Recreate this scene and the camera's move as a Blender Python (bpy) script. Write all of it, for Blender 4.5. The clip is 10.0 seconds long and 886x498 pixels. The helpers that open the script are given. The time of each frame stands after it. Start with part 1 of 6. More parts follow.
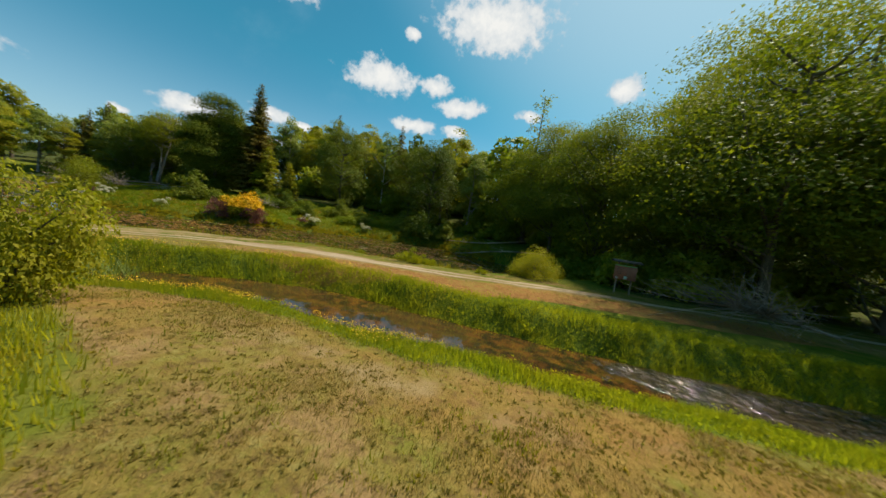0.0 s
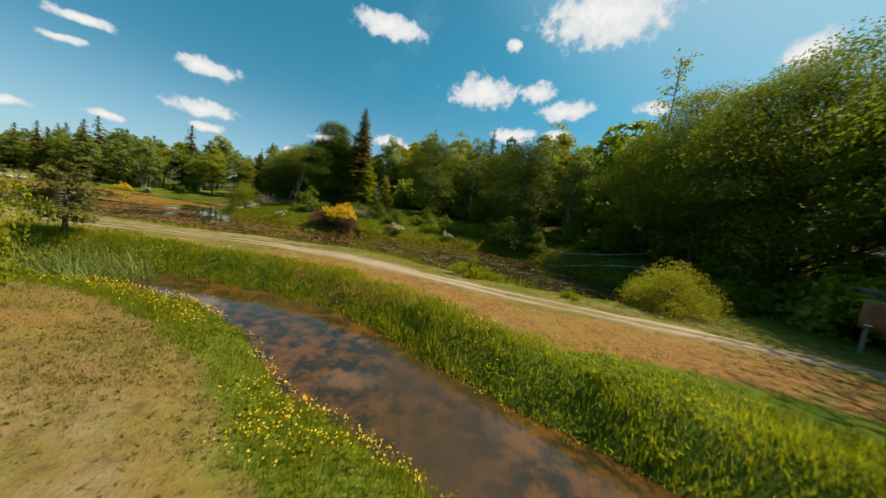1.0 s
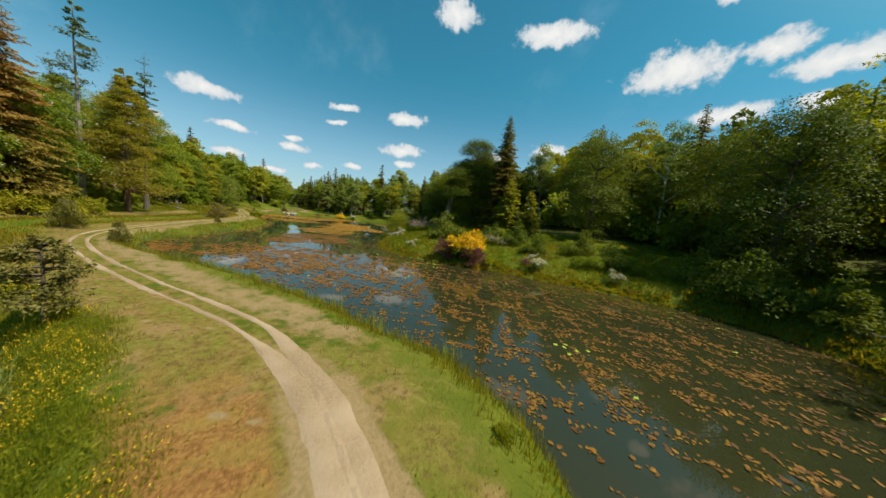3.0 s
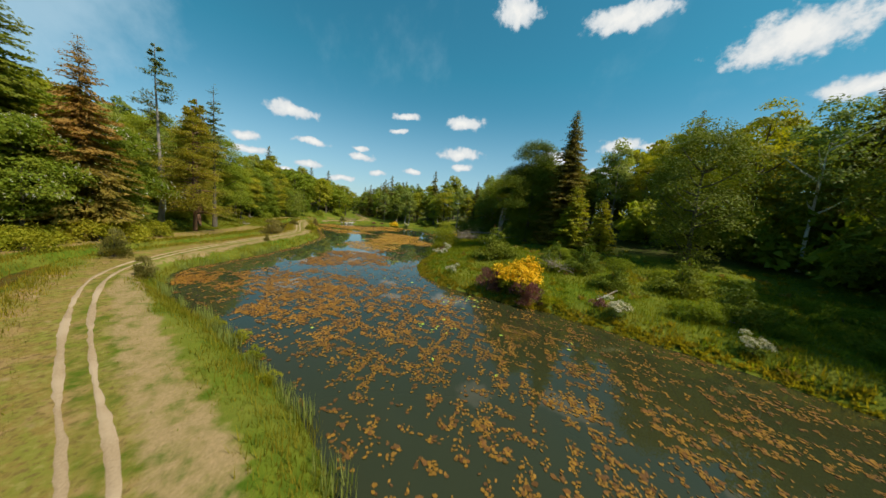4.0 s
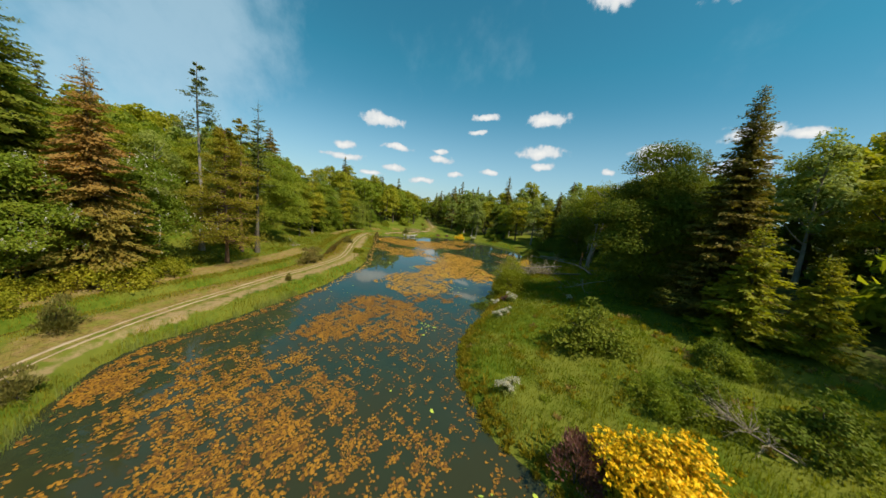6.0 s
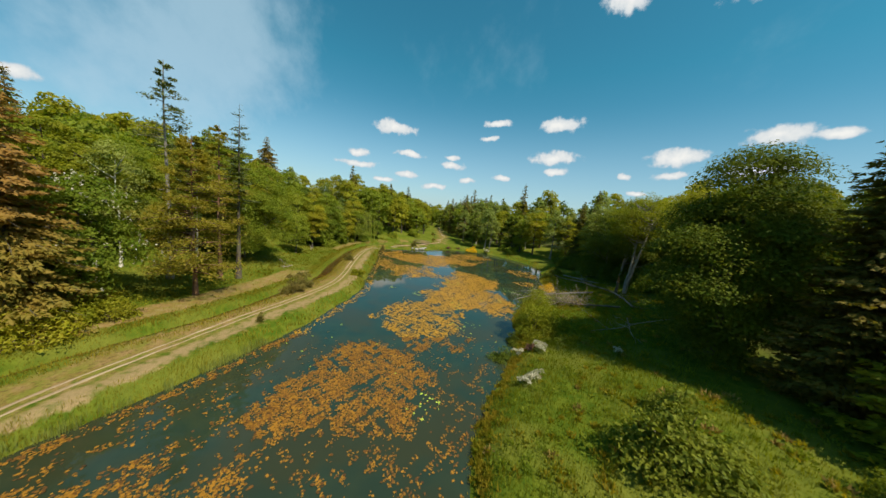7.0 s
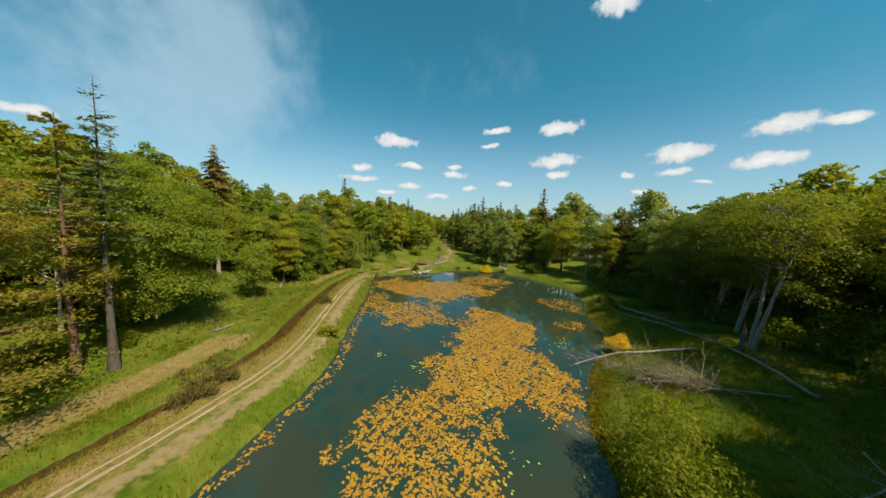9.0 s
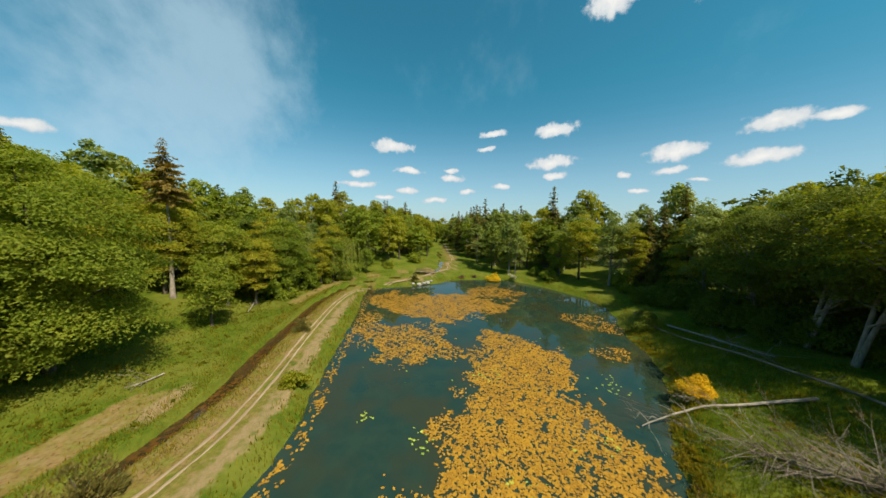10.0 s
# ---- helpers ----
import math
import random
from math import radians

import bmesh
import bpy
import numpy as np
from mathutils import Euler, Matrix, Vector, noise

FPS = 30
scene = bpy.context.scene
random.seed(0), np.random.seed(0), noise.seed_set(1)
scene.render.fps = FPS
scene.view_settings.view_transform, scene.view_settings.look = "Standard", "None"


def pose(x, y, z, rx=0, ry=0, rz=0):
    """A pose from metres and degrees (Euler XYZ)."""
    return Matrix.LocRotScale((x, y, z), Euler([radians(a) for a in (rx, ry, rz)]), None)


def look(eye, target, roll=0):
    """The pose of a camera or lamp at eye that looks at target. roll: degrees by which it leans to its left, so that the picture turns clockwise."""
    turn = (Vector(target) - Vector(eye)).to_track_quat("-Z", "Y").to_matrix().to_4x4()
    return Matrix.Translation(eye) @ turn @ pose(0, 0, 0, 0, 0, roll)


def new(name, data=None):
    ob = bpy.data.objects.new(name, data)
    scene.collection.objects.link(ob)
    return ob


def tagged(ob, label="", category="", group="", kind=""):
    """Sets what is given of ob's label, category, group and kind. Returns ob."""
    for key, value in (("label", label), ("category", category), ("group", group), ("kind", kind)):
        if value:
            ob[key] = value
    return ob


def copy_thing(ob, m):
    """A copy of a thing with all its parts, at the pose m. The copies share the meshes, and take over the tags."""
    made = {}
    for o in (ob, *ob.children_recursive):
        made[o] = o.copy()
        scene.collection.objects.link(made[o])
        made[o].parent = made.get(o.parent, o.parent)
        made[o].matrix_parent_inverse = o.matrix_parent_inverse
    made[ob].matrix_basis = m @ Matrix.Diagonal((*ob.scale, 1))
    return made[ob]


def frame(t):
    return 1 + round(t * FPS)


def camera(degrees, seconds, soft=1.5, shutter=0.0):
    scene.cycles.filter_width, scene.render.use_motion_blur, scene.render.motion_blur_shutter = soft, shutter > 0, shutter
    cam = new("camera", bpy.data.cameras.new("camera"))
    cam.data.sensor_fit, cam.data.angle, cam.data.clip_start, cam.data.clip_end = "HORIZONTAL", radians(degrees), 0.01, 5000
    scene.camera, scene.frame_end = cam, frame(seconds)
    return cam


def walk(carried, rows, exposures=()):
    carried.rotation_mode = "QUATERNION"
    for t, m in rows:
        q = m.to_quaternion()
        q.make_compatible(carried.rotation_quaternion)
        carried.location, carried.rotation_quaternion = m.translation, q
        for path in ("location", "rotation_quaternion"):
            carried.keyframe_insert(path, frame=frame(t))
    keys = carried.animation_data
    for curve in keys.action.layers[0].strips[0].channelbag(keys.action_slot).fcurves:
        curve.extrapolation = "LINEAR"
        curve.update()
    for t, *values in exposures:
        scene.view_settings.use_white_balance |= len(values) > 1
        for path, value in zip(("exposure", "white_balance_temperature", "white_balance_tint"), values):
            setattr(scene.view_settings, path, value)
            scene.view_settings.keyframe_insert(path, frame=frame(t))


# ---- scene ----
cam = camera(116.2, 10.0, shutter=0.16)
PATH = [
    (0, (-0.023, -0.16, 3.785), (0.027, 1.833, 3.626), 8.3),
    (0.5, (0.987, 2.26, 3.601), (0.679, 4.229, 3.431), 7.8),
    (1, (1.451, 4.7, 3.573), (0.813, 6.587, 3.391), 7.8),
    (1.5, (1.396, 7.239, 3.738), (0.468, 9.0, 3.538), 7.4),
    (2, (0.698, 9.884, 4.236), (-0.472, 11.493, 4.029), 6.9),
    (2.5, (-0.456, 12.505, 5.023), (-1.829, 13.944, 4.807), 6.5),
    (2.7, (-1.061, 13.531, 5.386), (-2.504, 14.898, 5.167), 6.4),
    (3.8, (-5.695, 19.102, 7.968), (-7.418, 20.088, 7.72), 5.4),
    (4, (-6.738, 20.054, 8.475), (-8.497, 20.974, 8.226), 5.4),
    (4.5, (-9.611, 22.386, 9.864), (-11.442, 23.148, 9.603), 5.7),
    (5, (-12.856, 24.443, 11.161), (-14.736, 25.072, 10.894), 6.2),
    (5.5, (-16.345, 26.274, 12.489), (-18.256, 26.794, 12.212), 6.5),
    (5.7, (-17.891, 27.062, 13.064), (-19.812, 27.536, 12.771), 6.2),
    (6.8, (-27.071, 29.589, 15.647), (-29.022, 29.939, 15.381), 6.0),
    (7, (-28.959, 29.959, 15.99), (-30.913, 30.296, 15.727), 5.8),
    (7.5, (-33.697, 30.878, 16.717), (-35.657, 31.186, 16.468), 5.0),
    (8, (-38.597, 31.517, 17.071), (-40.562, 31.812, 16.845), 4.1),
    (8.5, (-43.602, 31.995, 17.447), (-45.569, 32.286, 17.235), 3.2),
    (9, (-48.672, 32.46, 17.749), (-50.641, 32.749, 17.547), 2.5),
    (9.5, (-53.946, 32.813, 17.813), (-55.916, 33.102, 17.623), 1.8),
    (10, (-59.24, 33.21, 17.759), (-61.21, 33.504, 17.584), 1.1),
]
walk(cam, [(t, look(eye, target, roll)) for t, eye, target, roll in PATH])

# ---- world, sun, exposure ----
SUN_AZ, SUN_EL = 53.0, 56.0
to_sun = Vector((math.sin(radians(SUN_AZ)) * math.cos(radians(SUN_EL)), math.cos(radians(SUN_AZ)) * math.cos(radians(SUN_EL)), math.sin(radians(SUN_EL))))
sun = new("sun", bpy.data.lights.new("sun", "SUN"))
sun.data.energy, sun.data.angle, sun.data.color = 5.0, radians(0.6), (1.0, 0.90, 0.70)
sun.matrix_basis = look(to_sun * 200, (0, 0, 0))

# cumulus clouds: azimuth from +y towards +x, elevation, half width, half height (degrees)
CLOUDS = [(-92, 15, 4.1, 1.4), (-72, 17.5, 2.6, 0.7), (-60.6, 17.5, 4.2, 1.3), (-60.9, 12.1, 4.1, 1.4), (-80.2, 9.4, 2.5, 0.9), (-88.8, 10.6, 3.2, 0.6),
          (-98, 9.6, 2, 0.8), (-98.3, 7.5, 4, 0.7), (-89.2, 6.7, 2.6, 0.8), (-69.6, 7.8, 1.7, 0.6), (-42.3, 11.9, 4.3, 1.4), (-43.1, 9.1, 2.5, 0.8),
          (-32.1, 14.1, 3.4, 1.4), (-33.4, 9.9, 3.8, 1.0), (-137.5, 10.3, 2.2, 0.9), (-52.6, 33.8, 3.4, 2.1), (-34, 31.5, 6.2, 1.8), (-15, 24.8, 6.6, 3.0),
          (-4.8, 25.3, 3.6, 1.9), (1.3, 22.5, 4.9, 1.8), (-9.9, 31.7, 1.4, 1.0), (5.4, 35.2, 10.0, 4.4), (-8, 18.3, 4.3, 1.4), (30, 26, 2.9, 2),
          (-73.3, 14.8, 2.1, 0.5), (-60.5, 9.6, 2.3, 0.8), (-80.3, 10.9, 1.8, 0.5), (-83.3, 4.9, 2.5, 0.6), (-48.5, 9.0, 1.4, 0.6), (-39.2, 7.4, 1.8, 0.4),
          (-27.8, 13.8, 2.0, 0.7), (-46.8, 6.3, 1.6, 0.4), (-0.1, 18.3, 3.2, 1.2), (14.3, 22.5, 2.5, 1.1), (-77, 6.8, 1.9, 0.6), (-93.5, 5.2, 2.4, 0.5)]


def build_world():
    w = bpy.data.worlds.new("sky")
    scene.world = w
    w.use_nodes = True
    nt = w.node_tree
    nt.nodes.clear()
    N, L = nt.nodes.new, nt.links.new
    out, bg = N("ShaderNodeOutputWorld"), N("ShaderNodeBackground")
    sky = N("ShaderNodeTexSky")
    sky.sky_type, sky.sun_disc = "NISHITA", False
    sky.sun_elevation, sky.sun_rotation = radians(SUN_EL), radians(SUN_AZ)
    sky.air_density, sky.dust_density, sky.ozone_density = 1.0, 0.6, 1.6
    tc = N("ShaderNodeTexCoord")

    def math_node(op, a, b=None, c=None):
        n = N("ShaderNodeMath")
        n.operation = op
        for i, v in enumerate((a, b, c)):
            if v is None:
                continue
            if isinstance(v, (int, float)):
                n.inputs[i].default_value = v
            else:
                L(v, n.inputs[i])
        return n.outputs[0]

    def vec(op, a, b):
        n = N("ShaderNodeVectorMath")
        n.operation = op
        for i, v in enumerate((a, b)):
            if v is None:
                continue
            if isinstance(v, (tuple, Vector)):
                n.inputs[i].default_value = v
            else:
                L(v, n.inputs[i])
        return n

    def tex(scale, detail, rough):
        n = N("ShaderNodeTexNoise")
        n.inputs["Scale"].default_value, n.inputs["Detail"].default_value, n.inputs["Roughness"].default_value = scale, detail, rough
        L(tc.outputs["Generated"], n.inputs["Vector"])
        return n

    warp = tex(14.0, 3.0, 0.55)
    shift = vec("MULTIPLY", vec("SUBTRACT", warp.outputs["Color"], (0.5, 0.5, 0.5)).outputs[0], (0.055, 0.055, 0.03))
    d = vec("ADD", tc.outputs["Generated"], shift.outputs[0]).outputs[0]
    top = None
    for az, el, hw, hh in CLOUDS:
        a, e = radians(az), radians(el)
        c = Vector((math.sin(a) * math.cos(e), math.cos(a) * math.cos(e), math.sin(e)))
        right = Vector((math.cos(a), -math.sin(a), 0))
        up = right.cross(c)
        rel = vec("SUBTRACT", d, c).outputs[0]
        u = vec("DOT_PRODUCT", rel, right / radians(hw * 1.05)).outputs["Value"]
        v = vec("DOT_PRODUCT", rel, up / radians(hh * 1.05)).outputs["Value"]
        far = vec("DOT_PRODUCT", rel, c * 2.0).outputs["Value"]
        q = math_node("MULTIPLY_ADD", v, v, math_node("MULTIPLY_ADD", u, u, math_node("MULTIPLY", far, far)))
        m = math_node("SUBTRACT", 1.0, math_node("SQRT", q))
        top = m if top is None else math_node("MAXIMUM", top, m)
    puff = tex(34.0, 6.0, 0.6)
    dens = math_node("MULTIPLY_ADD", math_node("SUBTRACT", puff.outputs["Fac"], 0.5), 1.5, top)
    ramp = N("ShaderNodeMapRange")
    ramp.interpolation_type = "SMOOTHSTEP"
    L(dens, ramp.inputs[0])
    ramp.inputs[1].default_value, ramp.inputs[2].default_value = -0.02, 0.45
    # high thin veil
    a, e = radians(-124), radians(22)
    vc = Vector((math.sin(a) * math.cos(e), math.cos(a) * math.cos(e), math.sin(e)))
    veil_n = N("ShaderNodeTexNoise")
    mp = N("ShaderNodeMapping")
    mp.inputs["Scale"].default_value, mp.inputs["Rotation"].default_value = (2.5, 4.0, 3.2), (0.2, 0.3, 0.9)
    L(tc.outputs["Generated"], mp.inputs["Vector"])
    L(mp.outputs[0], veil_n.inputs["Vector"])
    veil_n.inputs["Scale"].default_value, veil_n.inputs["Detail"].default_value, veil_n.inputs["Roughness"].default_value = 1.2, 6.0, 0.6
    vd = vec("DISTANCE", d, vc).outputs["Value"]
    vr = N("ShaderNodeMapRange")
    vr.interpolation_type = "SMOOTHSTEP"
    L(math_node("MULTIPLY_ADD", math_node("SUBTRACT", veil_n.outputs["Fac"], 0.5), -0.9, vd), vr.inputs[0])
    vr.inputs[1].default_value, vr.inputs[2].default_value, vr.inputs[3].default_value, vr.inputs[4].default_value = 0.02, 0.42, 0.66, 0.0
    thin = N("ShaderNodeMapRange")
    thin.interpolation_type = "SMOOTHSTEP"
    L(veil_n.outputs["Fac"], thin.inputs[0])
    thin.inputs[1].default_value, thin.inputs[2].default_value, thin.inputs[4].default_value = 0.55, 0.9, 0.22
    veil = math_node("MAXIMUM", vr.outputs[0], thin.outputs[0])
    # pale summer haze low over the horizon
    sep = N("ShaderNodeSeparateXYZ")
    L(tc.outputs["Generated"], sep.inputs[0])
    haze = N("ShaderNodeMapRange")
    haze.interpolation_type = "SMOOTHSTEP"
    L(sep.outputs[2], haze.inputs[0])
    haze.inputs[1].default_value, haze.inputs[2].default_value, haze.inputs[3].default_value, haze.inputs[4].default_value = -0.05, 0.36, 0.55, 0.0
    veil = math_node("MAXIMUM", veil, haze.outputs[0])
    glow = N("ShaderNodeMapRange")
    glow.interpolation_type = "SMOOTHSTEP"
    L(vec("DOT_PRODUCT", tc.outputs["Generated"], to_sun.copy()).outputs["Value"], glow.inputs[0])
    glow.inputs[1].default_value, glow.inputs[2].default_value, glow.inputs[4].default_value = 0.60, 1.0, 0.85
    veil = math_node("MAXIMUM", veil, glow.outputs[0])
    # sky colour, a little towards teal
    tint = N("ShaderNodeMix")
    tint.data_type, tint.blend_type = "RGBA", "MULTIPLY"
    tint.inputs[0].default_value = 1.0
    L(sky.outputs[0], tint.inputs[6])
    rise = N("ShaderNodeMapRange")
    L(sep.outputs[2], rise.inputs[0])
    rise.inputs[1].default_value, rise.inputs[2].default_value = 0.02, 0.42
    grade = N("ShaderNodeMix")
    grade.data_type = "RGBA"
    L(rise.outputs[0], grade.inputs[0])
    grade.inputs[6].default_value, grade.inputs[7].default_value = SKY_LOW, SKY_HIGH
    L(grade.outputs[2], tint.inputs[7])
    m1 = N("ShaderNodeMix")
    m1.data_type = "RGBA"
    L(veil, m1.inputs[0])
    L(tint.outputs[2], m1.inputs[6])
    m1.inputs[7].default_value = (4.3, 6.0, 7.1, 1)
    shade = N("ShaderNodeMapRange")
    L(dens, shade.inputs[0])
    shade.inputs[1].default_value, shade.inputs[2].default_value, shade.inputs[3].default_value, shade.inputs[4].default_value = 0.2, 0.9, 0.0, 1.0
    cc = N("ShaderNodeMix")
    cc.data_type = "RGBA"
    L(shade.outputs[0], cc.inputs[0])
    cc.inputs[6].default_value, cc.inputs[7].default_value = (5.6, 6.2, 6.6, 1), (8.2, 8.2, 7.9, 1)
    m2 = N("ShaderNodeMix")
    m2.data_type = "RGBA"
    L(ramp.outputs[0], m2.inputs[0])
    L(m1.outputs[2], m2.inputs[6])
    L(cc.outputs[2], m2.inputs[7])
    L(m2.outputs[2], bg.inputs["Color"])
    bg.inputs["Strength"].default_value = SKY_STRENGTH
    L(bg.outputs[0], out.inputs[0])


SKY_HIGH, SKY_LOW, SKY_STRENGTH = (0.30, 1.10, 1.01, 1), (0.80, 1.00, 1.03, 1), 0.08
build_world()
scene.view_settings.exposure = 0.45


# ---- materials ----
def material(name):
    m = bpy.data.materials.new(name)
    m.use_nodes = True
    m.node_tree.nodes.clear()
    return m, m.node_tree.nodes.new, m.node_tree.links.new


def noise_tex(N, L, scale, detail=4.0, rough=0.55, coord="Object", stretch=None):
    tc = N("ShaderNodeTexCoord")
    n = N("ShaderNodeTexNoise")
    n.inputs["Scale"].default_value, n.inputs["Detail"].default_value, n.inputs["Roughness"].default_value = scale, detail, rough
    src = tc.outputs[coord]
    if stretch:
        mp = N("ShaderNodeMapping")
        mp.inputs["Scale"].default_value = stretch
        L(src, mp.inputs[0])
        src = mp.outputs[0]
    L(src, n.inputs["Vector"])
    return n


def mix_col(N, L, fac, a, b, blend="MIX"):
    m = N("ShaderNodeMix")
    m.data_type, m.blend_type = "RGBA", blend
    for i, v in ((0, fac), (6, a), (7, b)):
        if isinstance(v, (int, float)):
            m.inputs[i].default_value = v
        elif isinstance(v, tuple):
            m.inputs[i].default_value = (*v[:3], 1)
        else:
            L(v, m.inputs[i])
    return m.outputs[2]


def ramp_val(N, L, src, lo, hi, a=0.0, b=1.0):
    r = N("ShaderNodeMapRange")
    r.interpolation_type = "SMOOTHSTEP"
    L(src, r.inputs[0])
    r.inputs[1].default_value, r.inputs[2].default_value, r.inputs[3].default_value, r.inputs[4].default_value = lo, hi, a, b
    return r.outputs[0]


def leaf_mat(name, c1, c2, trans=0.4, c3=None, rough=0.55, crown_top=None, spec=0.2):
    """Foliage: colour varies from leaf to leaf, from plant to plant and over the crown; light passes through."""
    m, N, L = material(name)
    geo, info = N("ShaderNodeNewGeometry"), N("ShaderNodeObjectInfo")
    patch = noise_tex(N, L, 0.45, 3.0)
    col = mix_col(N, L, geo.outputs["Random Per Island"], c1, c2)
    col = mix_col(N, L, ramp_val(N, L, patch.outputs["Fac"], 0.35, 0.7, 0.0, 0.55), col, c3 or c2)
    if crown_top:
        tc, sep = N("ShaderNodeTexCoord"), N("ShaderNodeSeparateXYZ")
        L(tc.outputs["Object"], sep.inputs[0])
        col = mix_col(N, L, ramp_val(N, L, sep.outputs[2], *crown_top[0]), col, crown_top[1])
    hsv = N("ShaderNodeHueSaturation")
    mr = N("ShaderNodeMapRange")
    L(info.outputs["Random"], mr.inputs[0])
    mr.inputs[3].default_value, mr.inputs[4].default_value = 0.482, 0.512
    L(mr.outputs[0], hsv.inputs["Hue"])
    mv = N("ShaderNodeMapRange")
    L(info.outputs["Random"], mv.inputs[0])
    mv.inputs[3].default_value, mv.inputs[4].default_value = 1.15, 0.8
    L(mv.outputs[0], hsv.inputs["Value"])
    L(col, hsv.inputs["Color"])
    p, t, mx, out = N("ShaderNodeBsdfPrincipled"), N("ShaderNodeBsdfTranslucent"), N("ShaderNodeMixShader"), N("ShaderNodeOutputMaterial")
    L(hsv.outputs[0], p.inputs["Base Color"])
    p.inputs["Roughness"].default_value, p.inputs["Specular IOR Level"].default_value = rough, spec
    L(mix_col(N, L, 1.0, hsv.outputs[0], (1.5, 1.5, 0.45), "MULTIPLY"), t.inputs["Color"])
    mx.inputs[0].default_value = trans
    L(p.outputs[0], mx.inputs[1])
    L(t.outputs[0], mx.inputs[2])
    L(mx.outputs[0], out.inputs[0])
    return m


def rough_mat(name, c1, c2, scale, c3=None, rough=0.85, bump=0.3, stretch=None, big=0.4, spec=0.3):
    """A matt surface with grain and larger stains."""
    m, N, L = material(name)
    fine, wide = noise_tex(N, L, scale, 6.0, 0.65, stretch=stretch), noise_tex(N, L, big, 3.0)
    col = mix_col(N, L, ramp_val(N, L, fine.outputs["Fac"], 0.3, 0.7), c1, c2)
    if c3:
        col = mix_col(N, L, ramp_val(N, L, wide.outputs["Fac"], 0.42, 0.65), col, c3)
    p, out = N("ShaderNodeBsdfPrincipled"), N("ShaderNodeOutputMaterial")
    L(col, p.inputs["Base Color"])
    p.inputs["Roughness"].default_value, p.inputs["Specular IOR Level"].default_value = rough, spec
    b = N("ShaderNodeBump")
    b.inputs["Strength"].default_value, b.inputs["Distance"].default_value = bump, 0.05
    L(fine.outputs["Fac"], b.inputs["Height"])
    L(b.outputs[0], p.inputs["Normal"])
    L(p.outputs[0], out.inputs[0])
    return m


def birch_mat():
    m, N, L = material("birch_bark")
    n = noise_tex(N, L, 3.0, 4.0, 0.6, stretch=(1, 1, 4))
    col = mix_col(N, L, ramp_val(N, L, n.outputs["Fac"], 0.55, 0.66), (0.62, 0.60, 0.54), (0.06, 0.05, 0.04))
    p, out = N("ShaderNodeBsdfPrincipled"), N("ShaderNodeOutputMaterial")
    L(col, p.inputs["Base Color"])
    p.inputs["Roughness"].default_value = 0.7
    L(p.outputs[0], out.inputs[0])
    return m


def water_mat(name, c1, c2, scale, ripple, wave_scale, rough=0.02, c3=None, mud=None):
    """Murky water: the bed's colours show dimly under a clear mirror of sky."""
    m, N, L = material(name)
    n, wide = noise_tex(N, L, scale, 5.0, 0.6), noise_tex(N, L, 0.18, 2.0)
    col = mix_col(N, L, ramp_val(N, L, n.outputs["Fac"], 0.38, 0.64), c1, c2)
    if c3:
        col = mix_col(N, L, ramp_val(N, L, wide.outputs["Fac"], 0.4, 0.62, 0.0, 0.8), col, c3)
    if mud:
        tc, sep = N("ShaderNodeTexCoord"), N("ShaderNodeSeparateXYZ")
        L(tc.outputs["Object"], sep.inputs[0])
        col = mix_col(N, L, ramp_val(N, L, sep.outputs[0], *mud[0]), col, mud[1])
    w = noise_tex(N, L, wave_scale, 3.0, 0.5)
    b = N("ShaderNodeBump")
    b.inputs["Strength"].default_value, b.inputs["Distance"].default_value = ripple, 0.02
    L(w.outputs["Fac"], b.inputs["Height"])
    p, out = N("ShaderNodeBsdfPrincipled"), N("ShaderNodeOutputMaterial")
    L(col, p.inputs["Base Color"])
    p.inputs["Roughness"].default_value, p.inputs["IOR"].default_value = rough, 1.42
    L(b.outputs[0], p.inputs["Normal"])
    L(p.outputs[0], out.inputs[0])
    return m


